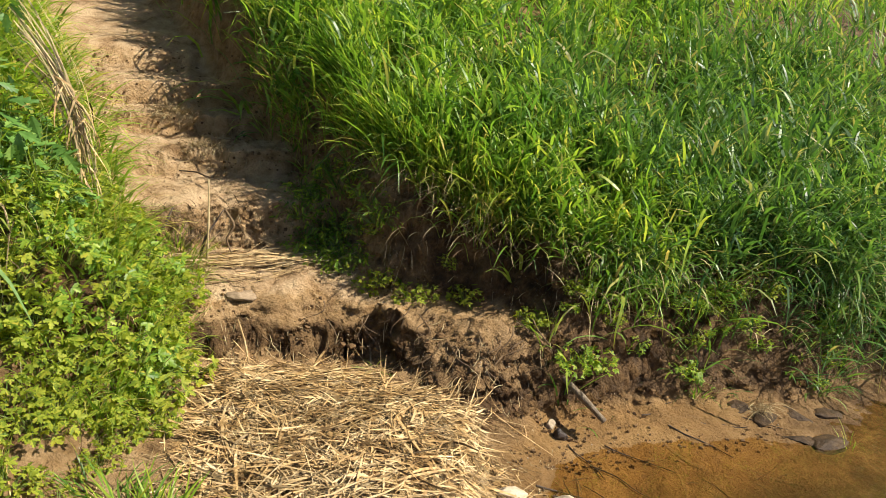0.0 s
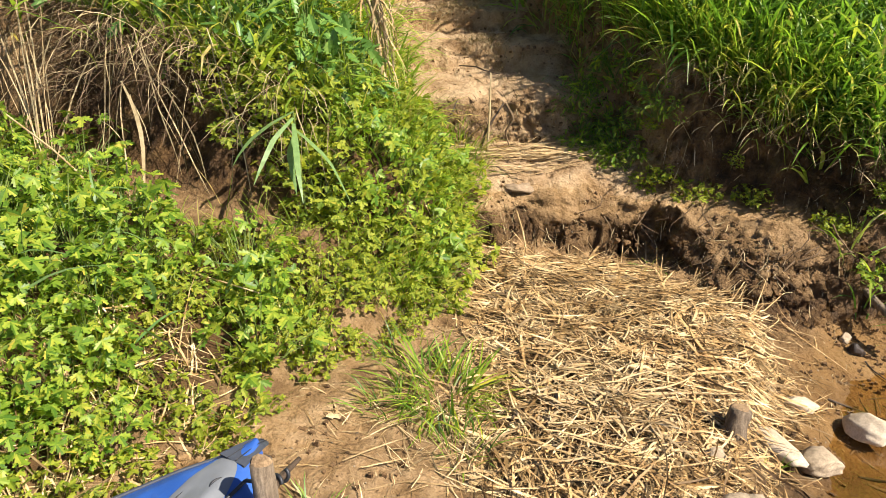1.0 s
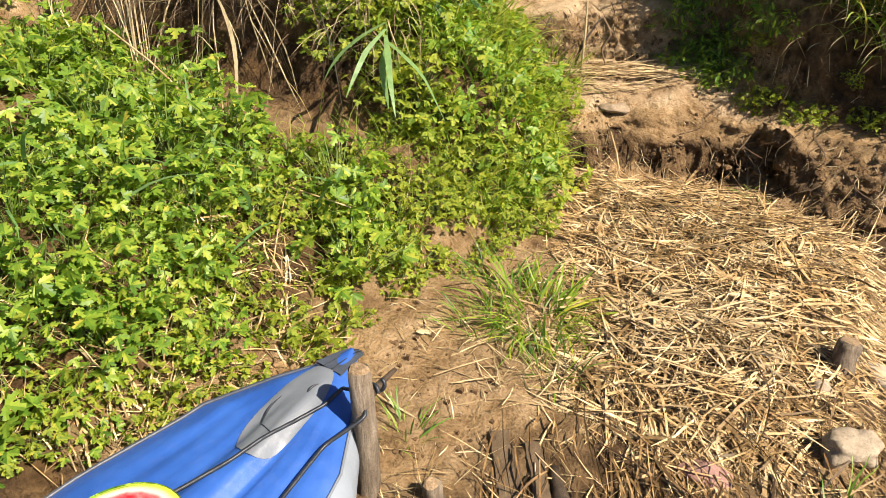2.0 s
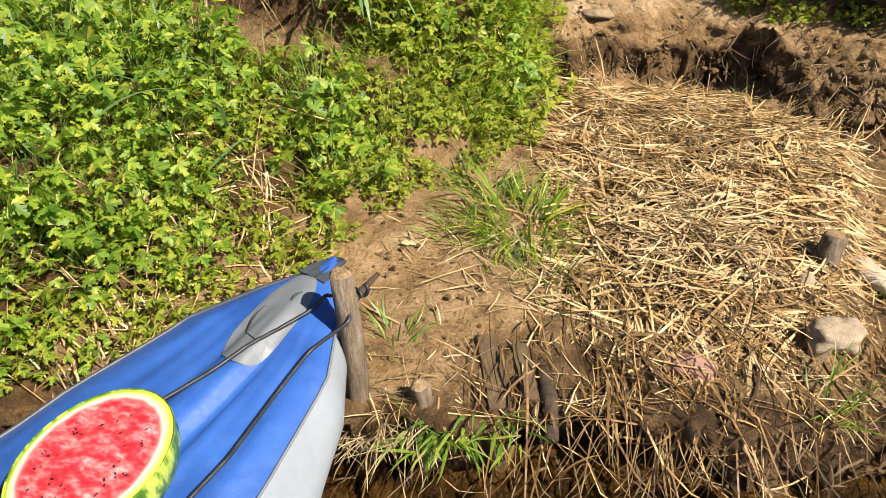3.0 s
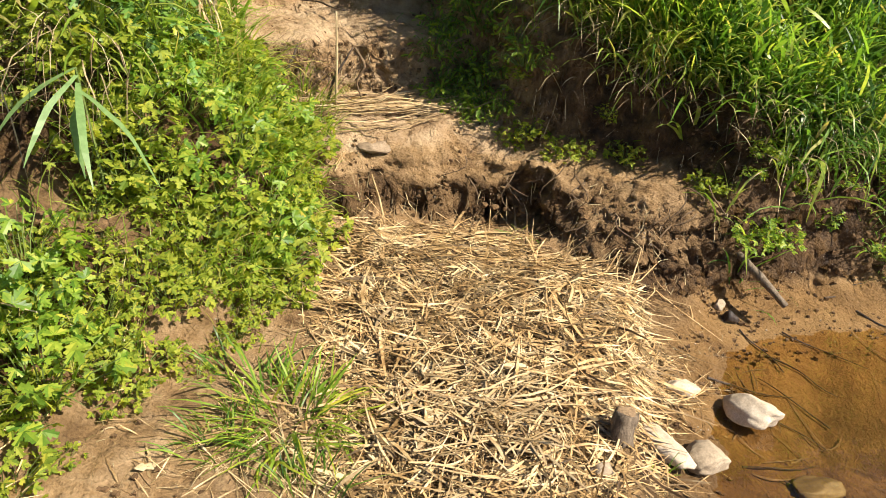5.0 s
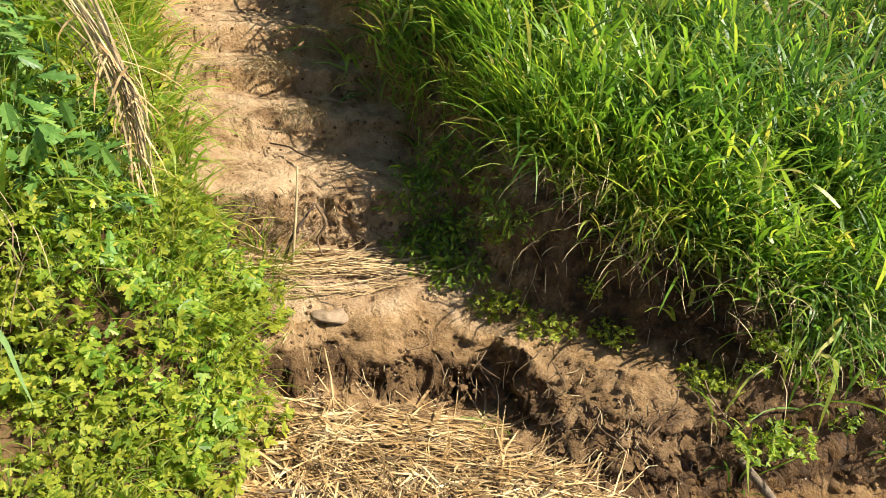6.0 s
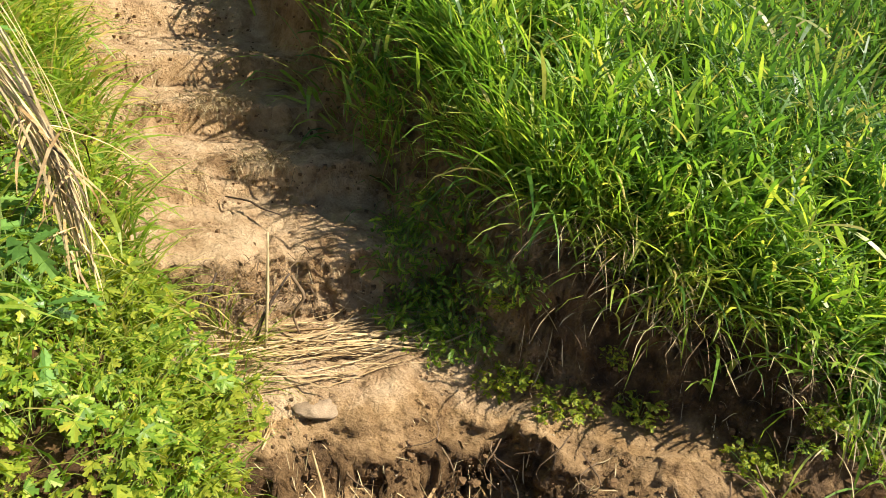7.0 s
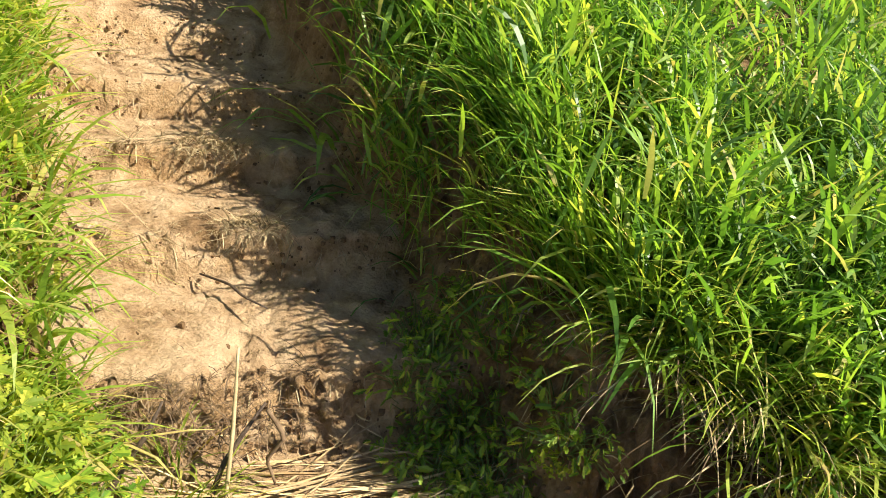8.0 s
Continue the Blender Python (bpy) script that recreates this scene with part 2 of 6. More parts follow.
STONE_WHITE = rough_material("pale_stone", [(0.22, (0.25, 0.185, 0.115)), (0.42, (0.47, 0.39, 0.275)), (0.8, (0.64, 0.56, 0.43))], 10.0, 0.8, 0.004)
STONE_PINK = rough_material("pink_stone", [(0.25, (0.16, 0.088, 0.064)), (0.6, (0.336, 0.192, 0.148)), (0.85, (0.416, 0.288, 0.224))], 16.0, 0.8, 0.004)
STONE_WET = rough_material("wet_stone", [(0.25, (0.07, 0.05, 0.022)), (0.55, (0.18, 0.135, 0.065)), (0.85, (0.26, 0.21, 0.12))], 9.0, 0.45, 0.005)
STONE_DARK = rough_material("dark_stone", [(0.3, (0.012, 0.010, 0.009)), (0.7, (0.06, 0.045, 0.035))], 16.0, 0.5, 0.006)
CLOD = rough_material("clay_clod", [(0.3, (0.07, 0.04, 0.018)), (0.7, (0.23, 0.14, 0.062))], 24.0, 0.9, 0.01)
BLUE = fabric_material("blue_fabric", (0.016, 0.068, 0.27), (0.034, 0.118, 0.40), soiled=0.07)
GREY = fabric_material("grey_rubber", (0.195, 0.225, 0.25), (0.27, 0.30, 0.325), soiled=0.15)
PATCH = fabric_material("grey_patch", (0.125, 0.14, 0.152), (0.172, 0.188, 0.20), soiled=0.12)
TAB = fabric_material("dark_grey_webbing", (0.035, 0.042, 0.055), (0.065, 0.075, 0.09), 40.0, 0.1)
BLACK = fabric_material("black_webbing", (0.010, 0.012, 0.015), (0.025, 0.029, 0.034), 40.0, 0.06)
WATER = water_material()


# ---- geometry helpers ----
rng = np.random.default_rng(7)


def unit(v):
    return v / np.maximum(np.linalg.norm(v, axis=-1, keepdims=True), 1e-9)


def mesh_of(name, V, F, material, smooth=False):
    me = bpy.data.meshes.new(name)
    me.from_pydata(np.asarray(V, float).tolist(), [], F if isinstance(F, list) else F.tolist())
    me.materials.append(material)
    if smooth:
        me.polygons.foreach_set("use_smooth", [True] * len(me.polygons))
    me.update()
    return me


def thing(name, V, F, material, label, category, group="", kind="", smooth=False, m=None):
    ob = new(name, mesh_of(name, V, F, material, smooth))
    if m is not None:
        ob.matrix_world = m
    return tagged(ob, label, category, group, kind)


def base(name, at, label, category, group="", kind="", turn=0.0):
    ob = new(name)
    ob.empty_display_size = 0.05
    ob.matrix_world = pose(*at, 0, 0, turn)
    return tagged(ob, label, category, group, kind)


def part(name, V, F, material, parent, label="", smooth=False, m=None):
    ob = new(name, mesh_of(name, V, F, material, smooth))
    ob.parent = parent
    if m is not None:
        ob.matrix_basis = m
    return tagged(ob, label)


def shared(name, me, parent, m):
    ob = new(name, me)
    ob.parent, ob.matrix_basis = parent, m
    return ob


def joined(pieces):
    V, F, n = [], [], 0
    for v, f in pieces:
        V.append(np.asarray(v, float))
        F += [[i + n for i in face] for face in (f if isinstance(f, list) else f.tolist())]
        n += len(v)
    return np.concatenate(V), F


def ss(a, b, v):
    t = np.clip((v - a) / (b - a), 0, 1)
    return t * t * (3 - 2 * t)


def hash2(ix, iy, seed):
    h = np.sin(ix * 127.1 + iy * 311.7 + seed * 74.7) * 43758.5453
    return h - np.floor(h)


def vnoise(x, y, scale, seed=0.0):
    """Smooth value noise from -1 to 1 on the plane."""
    x, y = x * scale, y * scale
    ix, iy = np.floor(x), np.floor(y)
    fx, fy = x - ix, y - iy
    fx, fy = fx * fx * (3 - 2 * fx), fy * fy * (3 - 2 * fy)
    a, b = hash2(ix, iy, seed), hash2(ix + 1, iy, seed)
    c, d = hash2(ix, iy + 1, seed), hash2(ix + 1, iy + 1, seed)
    return 2 * ((a * (1 - fx) + b * fx) * (1 - fy) + (c * (1 - fx) + d * fx) * fy) - 1


def fbm(x, y, scale, seed=0.0, octaves=4):
    return sum(vnoise(x, y, scale * 2 ** k, seed + k) * 0.5 ** k for k in range(octaves)) / 1.6


def side(line, x, y):
    """Distance to an open line of corners; positive on its left."""
    x, y = np.asarray(x, float), np.asarray(y, float)
    best, sign = np.full(x.shape, 1e9), np.ones(x.shape)
    for (ax, ay), (bx, by) in zip(line[:-1], line[1:]):
        dx, dy = bx - ax, by - ay
        t = np.clip(((x - ax) * dx + (y - ay) * dy) / (dx * dx + dy * dy), 0, 1)
        ex, ey = x - ax - t * dx, y - ay - t * dy
        d = np.hypot(ex, ey)
        closer = d < best - 1e-7
        best = np.where(closer, d, best)
        sign = np.where(closer, np.where(dx * ey - dy * ex >= 0, 1.0, -1.0), sign)
    return best * sign


def ribbons(P, W, U):
    """Strips along centre lines P (n, k, 3) with half widths W (n, k) and sideways directions U (n, 3) or (n, k, 3)."""
    n, k = P.shape[:2]
    U = U[:, None, :] if U.ndim == 2 else U
    V = np.stack([P - U * W[..., None], P + U * W[..., None]], 2).reshape(-1, 3)
    a = (np.arange(n)[:, None] * 2 * k + 2 * np.arange(k - 1)[None, :]).ravel()
    return V, np.stack([a, a + 1, a + 3, a + 2], 1)


def blades(B, azimuth, length, width, lean, droop, k=5, seed=3):
    """Arching grass blades from the roots B; lean and droop in radians from upright."""
    r = np.random.default_rng(seed)
    n = len(B)
    step = length / (k - 1)
    P = np.empty((n, k, 3))
    P[:, 0] = B
    az = azimuth.copy()
    for i in range(1, k):
        a = lean + droop * ((i - 0.5) / (k - 1)) ** 1.5
        az = az + r.normal(0, 0.12, n)
        P[:, i] = P[:, i - 1] + step[:, None] * np.stack([np.sin(a) * np.cos(az), np.sin(a) * np.sin(az), np.cos(a)], 1)
    prof = np.interp(np.linspace(0, 1, k), [0, 0.35, 0.75, 1], [0.55, 1, 0.7, 0.06])
    tw = azimuth + np.pi / 2 + r.normal(0, 0.5, n)
    U = unit(np.stack([np.cos(tw), np.sin(tw), r.normal(0, 0.25, n)], 1))
    return ribbons(P, width[:, None] * prof[None], U)


def tube(P, R, n=8, rough=0.0, seed=1, cap=True):
    """A round limb along the points P with radii R."""
    P, R = np.asarray(P, float), np.asarray(R, float)
    r = np.random.default_rng(seed)
    T = unit(np.gradient(P, axis=0))
    up = np.array([0.31, 0.17, 0.93]) if abs(T[0, 2]) < 0.8 else np.array([0.9, 0.3, 0.1])
    A = unit(np.cross(T, up))
    Bn = np.cross(T, A)
    ang = np.linspace(0, 2 * np.pi, n, endpoint=False)
    ring = r.normal(0, 1, n) * 0.5
    V = []
    for p, rad, a, b in zip(P, R, A, Bn):
        q = rad * (1 + rough * (ring + 0.6 * r.normal(0, 1, n)))
        V.append(p + (np.cos(ang) * q)[:, None] * a + (np.sin(ang) * q)[:, None] * b)
    F = []
    for i in range(len(P) - 1):
        for j in range(n):
            F.append([i * n + j, i * n + (j + 1) % n, (i + 1) * n + (j + 1) % n, (i + 1) * n + j])
    if cap:
        F += [list(range(n))[::-1], list(range((len(P) - 1) * n, len(P) * n))]
    return np.concatenate(V), F


def rock(size, seed, flat=0.0, level=3, jag=0.22):
    """An uneven stone: a ball cut by a few planes and roughened."""
    bm = bmesh.new()
    bmesh.ops.create_icosphere(bm, subdivisions=level, radius=1)
    V = np.array([v.co[:] for v in bm.verts])
    F = [[v.index for v in f.verts] for f in bm.faces]
    bm.free()
    r = np.random.default_rng(seed)
    for _ in range(11):
        n = unit(r.normal(0, 1, 3))
        d = r.uniform(0.5, 0.88)
        over = np.maximum(V @ n - d, 0)
        V = V - over[:, None] * n * 0.9
    wob = np.array([noise.fractal(Vector(v * 1.7 + seed), 0.8, 2.0, 4) for v in V])
    V = V * (1 + jag * 0.5 * wob[:, None])
    V[:, 2] = np.where(V[:, 2] < -flat, -flat + 0.3 * (V[:, 2] + flat), V[:, 2]) if flat else V[:, 2]
    return V * np.asarray(size), F


# ---- the ground ----
WATERLINE = [(-9, -2.2), (-4, -0.3), (-1.75, 0.55), (-0.85, 0.90), (-0.45, 1.035), (0.0, 1.24), (0.28, 1.42), (0.45, 1.60), (0.36, 1.85), (0.35, 2.1),
             (0.42, 2.45), (0.44, 2.74), (0.6, 2.92), (0.85, 3.05), (1.34, 3.22), (1.6, 3.25), (1.95, 3.55), (2.4, 3.9), (4, 4.9), (9, 8), (30, 16)]
CUT_TOE = [(-1.6, 2.6), (-1.1, 2.84), (-0.97, 2.91), (-0.78, 3.02), (-0.5, 3.13), (-0.32, 3.17), (-0.22, 3.06), (-0.05, 2.99), (0.15, 2.93), (0.36, 3.0), (0.6, 3.08),
           (0.9, 3.24), (1.3, 3.4), (1.8, 3.56), (2.3, 3.95), (4, 5.1), (9, 8.3), (30, 17)]
LEFT_FOOT = [(-12, -3.2), (-2.4, 0.0), (-1.6, 0.45), (-1.36, 0.95), (-1.22, 1.4), (-1.17, 1.7), (-1.05, 1.95), (-0.98, 2.4), (-0.97, 2.75), (-1.10, 2.98), (-1.32, 3.17),
             (-1.52, 3.4), (-1.7, 3.65), (-1.95, 4.0), (-2.3, 4.45), (-2.9, 5.2), (-5, 7.6), (-15, 18)]
LEFT_WALL = [(-14, 0.5), (-4, 1.9), (-2.4, 2.08), (-1.75, 2.14), (-1.45, 2.2), (-1.2, 2.28), (-0.7, 2.25)]
RIGHT_EDGE = [(0.62, 3.0), (0.42, 3.2), (0.23, 3.33), (0.06, 3.36), (-0.10, 3.36), (-0.23, 3.36), (-0.36, 3.41), (-0.46, 3.51), (-0.55, 3.66), (-0.68, 3.85), (-0.88, 4.11), (-1.23, 4.53), (-1.69, 5.15), (-2.32, 5.95), (-4.5, 8.3), (-14, 19)]


def ground(x, y):
    """Height of the earth over the water, without fine relief."""
    x, y = np.asarray(x, float), np.asarray(y, float)
    dw = side(WATERLINE, x, y) + 0.03 * fbm(x, y, 3.5, 3, 2)
    gentle = ss(1.55, 2.0, y) * ss(0.0, 0.25, x)
    terrace = 0.185 - 0.05 * ss(-0.2, 0.4, x) + 0.05 * ss(-0.5, -1.0, x)
    shore = np.where(dw > 0, terrace * np.clip(dw / (0.05 + 0.42 * gentle), 0, 1) ** 0.8, np.maximum(dw * (1.6 - 1.3 * gentle), -0.16) + np.maximum(-0.5, np.minimum(0, (dw + 0.6) * 0.2)))
    flats = ss(0.35, 0.7, x) * ss(2.4, 2.9, y)
    shore = shore * (1 - flats) + flats * np.clip(np.where(dw > 0, dw * 0.22, dw * 0.13), -0.6, 0.085)
    # the slope and the bank beside the terrace
    dl = side(LEFT_FOOT, x, y)
    near = np.interp(dl, [0, 0.1, 0.34, 0.6, 1.6, 5, 30], [0, 0.08, 0.27, 0.34, 0.5, 0.7, 1.2])
    far = np.interp(dl, [0, 0.08, 0.25, 0.42, 0.7, 1.6, 5, 30], [0, 0.10, 0.36, 0.58, 0.80, 1.0, 1.4, 2.0])
    k = ss(0.0, 0.24, side(LEFT_WALL, x, y) + 0.04 * fbm(x, y, 5, 7))
    lift = near * (1 - k) + far * k
    # the trodden path with its earth steps
    u = -(x + 0.75) * 0.5 + (y - 3.2) * 0.87
    u2 = u + 0.05 * fbm(x, y, 5, 21) + 0.012 * fbm(x, y, 24, 22)
    path = np.interp(u2, [-0.3, 0, 0.2, 0.39, 0.47, 0.62, 0.88, 0.91, 0.96, 1.2, 1.36, 1.38, 1.41, 1.6, 1.76, 1.785, 1.815, 2.3, 2.36, 3, 5, 9, 25], [0.43, 0.46, 0.53, 0.55, 0.745, 0.785, 0.81, 0.82, 0.945, 0.965, 0.95, 0.96, 1.08, 1.10, 1.09, 1.10, 1.23, 1.27, 1.41, 1.62, 2.3, 2.9, 3.8])
    # the bank on the other side
    dc = side(CUT_TOE, x, y)
    up = np.interp(dc, [0, 0.06, 0.2, 0.4, 0.8, 1.5, 3, 8, 40], [0.0, 0.17, 0.34, 0.50, 0.66, 0.95, 1.75, 3.4, 4.8])
    wall = np.interp(dc, [0, 0.05, 0.14, 0.28, 0.8, 1.5, 3, 8, 40], [0.0, 0.08, 0.40, 0.54, 0.70, 0.97, 1.75, 3.4, 4.8])
    up = up + (wall - up) * ss(0.2, 0.5, x)
    dr = -side(RIGHT_EDGE, x, y)
    up = up + 0.17 * ss(0.35, 0.7, dc) * ss(1.6, 0.8, dr)
    k = ss(-0.04, 0.13, dr + 0.03 * fbm(x, y, 7, 24))
    rim = np.maximum(up + 0.2 - 0.10 * ss(0.4, 0.9, x), (path + 0.27 + 0.24 * ss(3.36, 3.55, y) * ss(0.2, -0.05, x)) * ss(0.75, 0.3, x))
    back = path * (1 - k) + rim * k
    e = dc + 0.04 * fbm(x, y, 9, 5) * ss(0.2, -0.3, x)
    slant = ss(-0.2, -0.4, x)
    face = ss(0.0, 0.09, e) * (1 - slant) + np.interp(e, [0, 0.02, 0.06, 0.15, 0.24], [0, 0.35, 0.62, 0.88, 1.0]) * slant
    ramp_face = np.interp(e, [-0.03, 0.03, 0.10, 0.19], [0, 0.36, 0.72, 1.0])
    face = face + (ramp_face - face) * ss(-0.22, -0.08, x) * ss(0.5, 0.34, x)
    z = shore * (1 - face) + back * face
    z = z + lift * ss(3.3, 2.9, y + 0.4 * (x + 1)) * (1 - face) + lift * 0.75 * face * (dl > 0)
    # unseen other bank of the stream, added behind to darken the water's reflection
    return np.where(y < -3, np.maximum(z, np.interp(-y + 0.15 * x, [3, 6, 7, 12, 60, 400], [-0.5, -0.4, 0.3, 1.2, 2.0, 4.0])), z)


def axis(lo, hi, step, reach, grow=1.22):
    mid = np.arange(lo, hi, step)
    out, s, p = [], step, 0.0
    while p < reach:
        s *= grow
        p += s
        out.append(p)
    out = np.array(out)
    return np.concatenate([lo - out[::-1], mid, mid[-1] + out])


PILE = [(-1.0, 2.86), (-0.78, 2.97), (-0.48, 3.08), (-0.2, 2.98), (0.12, 2.86), (0.28, 2.45), (0.2, 2.12), (0.12, 1.8), (0.02, 1.5), (-0.2, 1.3), (-0.5, 1.42), (-0.68, 1.75), (-0.78, 2.15), (-0.92, 2.4)]


def inside_pile(x, y):
    """Depth inside the outline of the straw pile, negative outside."""
    p = PILE + PILE[:1]
    d = np.abs(side(p, x, y))
    odd = np.zeros(np.shape(x), bool)
    for (ax, ay), (bx, by) in zip(p[:-1], p[1:]):
        odd ^= ((ay > y) != (by > y)) & (x < (bx - ax) * (y - ay) / (by - ay + 1e-12) + ax)
    return np.where(odd, d, -d)


def build_ground():
    xs, ys = axis(-2.4, 3.0, 0.02, 900), axis(0.4, 4.9, 0.018, 900)
    xs = np.concatenate([xs[xs < -1.3], np.arange(-1.3, 0.7, 0.011), xs[xs > 0.7]])
    ys = np.concatenate([ys[ys < 2.8], np.arange(2.8, 3.7, 0.009), np.arange(3.7, 4.6, 0.0125), ys[ys > 4.6]])
    X, Y = np.meshgrid(xs, ys)
    z0 = ground(X, Y)
    gx, gy = np.gradient(z0, xs, axis=1), np.gradient(z0, ys, axis=0)
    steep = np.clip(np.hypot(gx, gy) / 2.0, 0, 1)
    close = ss(4.0, 2.2, np.abs(X)) * ss(7.0, 5.0, np.abs(Y - 0.5))
    rough = fbm(X, Y, 9, 11) * 0.012 + fbm(X, Y, 30, 12) * 0.007 + fbm(X, Y, 62, 13, 2) * 0.005 + np.maximum(fbm(X, Y, 16, 14), 0.25) * 0.014 + np.abs(fbm(X, Y, 6, 15)) * 0.018
    flats = ss(0.3, 0.6, X) * ss(3.3, 3.0, Y)
    trod = ss(-0.02, 0.12, side(CUT_TOE, X, Y)) * ss(0.2, 0.0, -side(RIGHT_EDGE, X, Y)) * ss(3.2, 3.4, Y)
    rough = rough + trod * (0.022 * np.abs(fbm(X, Y, 11, 16)) + 0.012 * np.abs(fbm(X, Y, 26, 17)) - 0.03 * (1 - steep) ** 2 * ss(0.28, 0.5, fbm(X, Y, 13, 18)))
    Z = z0 + close * rough * (1 + 1.2 * steep * (1 - trod)) * (1 - 0.75 * flats)
    # crumbling layers on steep faces: push the earth sideways, by height and along the face
    n = np.stack([-gx, -gy], -1) / np.maximum(np.hypot(gx, gy), 1e-6)[..., None]
    layer = np.sin(Z * 95 + 4 * fbm(X, Y, 6, 31)) * 0.012 + fbm(X + Z * 0.7, Y - Z, 26, 33) * 0.015 - np.abs(fbm(X + 0.8 * Z, Y - 2 * Z, 13, 36)) * 0.045 + fbm(X + Z, Y + 2 * Z, 52, 40, 2) * 0.018 + fbm(X + Z, Y + 2 * Z, 90, 34, 2) * 0.016 + fbm(X - Z, Y + Z, 9, 35) * 0.03 + np.sin(Z * 210 + 9 * fbm(X, Y, 12, 38)) * 0.004
    frac = np.clip((z0 - 0.2) / 0.27, 0, 1)
    lip = ((frac - 0.4) * 0.10 * ss(0.35, 0.1, np.abs(X + 0.6)) * (0.5 + fbm(X, Y * 0, 7, 37)) + (frac - 0.55) * 0.17 * ss(0.17, 0.07, np.abs(X + 0.37))) * (Y < 3.3)
    brink = (np.clip(z0 / 0.19, 0, 1) - 0.6) * 0.22 * (Y < 1.75) * (X < 0.5) * (0.7 + 0.6 * fbm(X, Y, 8, 39))
    layer = layer * (1 - 0.4 * ss(3.6, 3.8, Y))
    push = close * steep * (layer + lip + brink)
    V = np.stack([X + n[..., 0] * push, Y + n[..., 1] * push, Z], -1).reshape(-1, 3)
    w, h = len(xs), len(ys)
    a = (np.arange(h - 1)[:, None] * w + np.arange(w - 1)[None]).ravel()
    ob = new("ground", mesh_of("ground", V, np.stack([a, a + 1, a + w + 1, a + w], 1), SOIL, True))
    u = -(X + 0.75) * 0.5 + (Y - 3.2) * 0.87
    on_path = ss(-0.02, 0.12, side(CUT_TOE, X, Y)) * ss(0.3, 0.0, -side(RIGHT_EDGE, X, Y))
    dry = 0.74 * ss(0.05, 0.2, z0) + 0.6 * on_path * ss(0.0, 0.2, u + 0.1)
    # painted shade joins the damp on steep faces, under straw, herbs and grass rims
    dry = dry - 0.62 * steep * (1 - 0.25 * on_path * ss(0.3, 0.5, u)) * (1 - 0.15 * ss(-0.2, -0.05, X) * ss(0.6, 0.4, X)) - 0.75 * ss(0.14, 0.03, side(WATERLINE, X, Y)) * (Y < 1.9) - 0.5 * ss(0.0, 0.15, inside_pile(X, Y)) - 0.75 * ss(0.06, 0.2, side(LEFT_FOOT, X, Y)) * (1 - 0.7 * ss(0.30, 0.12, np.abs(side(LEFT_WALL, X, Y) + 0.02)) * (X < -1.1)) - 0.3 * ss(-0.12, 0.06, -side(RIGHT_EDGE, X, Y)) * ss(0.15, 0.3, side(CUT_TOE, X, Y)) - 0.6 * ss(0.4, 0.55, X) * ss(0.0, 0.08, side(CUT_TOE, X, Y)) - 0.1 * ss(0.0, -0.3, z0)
    # muddy shore and wet patch; light lost in deeper water painted as darker bed
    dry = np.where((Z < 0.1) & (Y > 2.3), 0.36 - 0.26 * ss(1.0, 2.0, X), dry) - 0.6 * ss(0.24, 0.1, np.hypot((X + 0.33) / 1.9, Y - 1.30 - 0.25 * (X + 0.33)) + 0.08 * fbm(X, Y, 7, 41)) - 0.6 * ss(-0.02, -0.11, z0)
    # hollow beside the path painted lighter, making up for weak skylight in its shade
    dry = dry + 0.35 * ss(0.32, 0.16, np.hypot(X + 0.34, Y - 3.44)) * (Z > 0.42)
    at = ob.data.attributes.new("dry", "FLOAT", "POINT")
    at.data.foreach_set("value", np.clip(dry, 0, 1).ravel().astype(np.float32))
    # silt colour and bed darkness follow depth, painted for light the water absorbs
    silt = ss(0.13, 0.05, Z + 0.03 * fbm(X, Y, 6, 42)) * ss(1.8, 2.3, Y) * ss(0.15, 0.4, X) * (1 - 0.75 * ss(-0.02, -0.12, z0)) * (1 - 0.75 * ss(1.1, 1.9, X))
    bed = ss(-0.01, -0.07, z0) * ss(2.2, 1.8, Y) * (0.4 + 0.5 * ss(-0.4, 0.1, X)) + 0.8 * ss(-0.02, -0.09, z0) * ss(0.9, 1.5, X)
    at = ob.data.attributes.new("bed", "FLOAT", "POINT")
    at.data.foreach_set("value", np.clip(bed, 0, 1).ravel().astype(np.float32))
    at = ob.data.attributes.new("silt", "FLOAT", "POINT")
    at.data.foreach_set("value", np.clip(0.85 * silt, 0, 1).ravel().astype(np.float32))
    return tagged(ob, "bare earth river bank with a trodden path and earth steps", "ground", kind="structure")


build_ground()


def height(x, y):
    return float(ground(np.array([x]), np.array([y]))[0])


def build_water():
    xs = np.array([-900, -60, -10, -3, 0, 3, 10, 60, 900.0])
    X, Y = np.meshgrid(xs, xs + 0.5)
    w = len(xs)
    a = (np.arange(w - 1)[:, None] * w + np.arange(w - 1)[None]).ravel()
    thing("water", np.stack([X, Y, 0 * X], -1).reshape(-1, 3), np.stack([a, a + 1, a + w + 1, a + w], 1), WATER,
          "shallow brown river water over a muddy bed", "water", kind="structure")


build_water()


# ---- the boat, the melon and the mooring posts ----
BOW, AX = np.array([-0.93, 1.135]), unit(np.array([-0.10, -1.0]))
LAT = np.array([-AX[1], AX[0]])


def hull_half(s):
    return np.interp(s, [0, 0.05, 0.12, 0.25, 0.5, 1.0, 1.6, 2.2, 2.7, 2.95, 3.1], [0.018, 0.06, 0.115, 0.20, 0.265, 0.325, 0.345, 0.31, 0.2, 0.1, 0.03])


def seam_z(s):
    return np.interp(s, [0, 0.12, 0.3, 0.6, 1.2, 2.4, 3.1], [0.435, 0.415, 0.38, 0.35, 0.32, 0.32, 0.40])


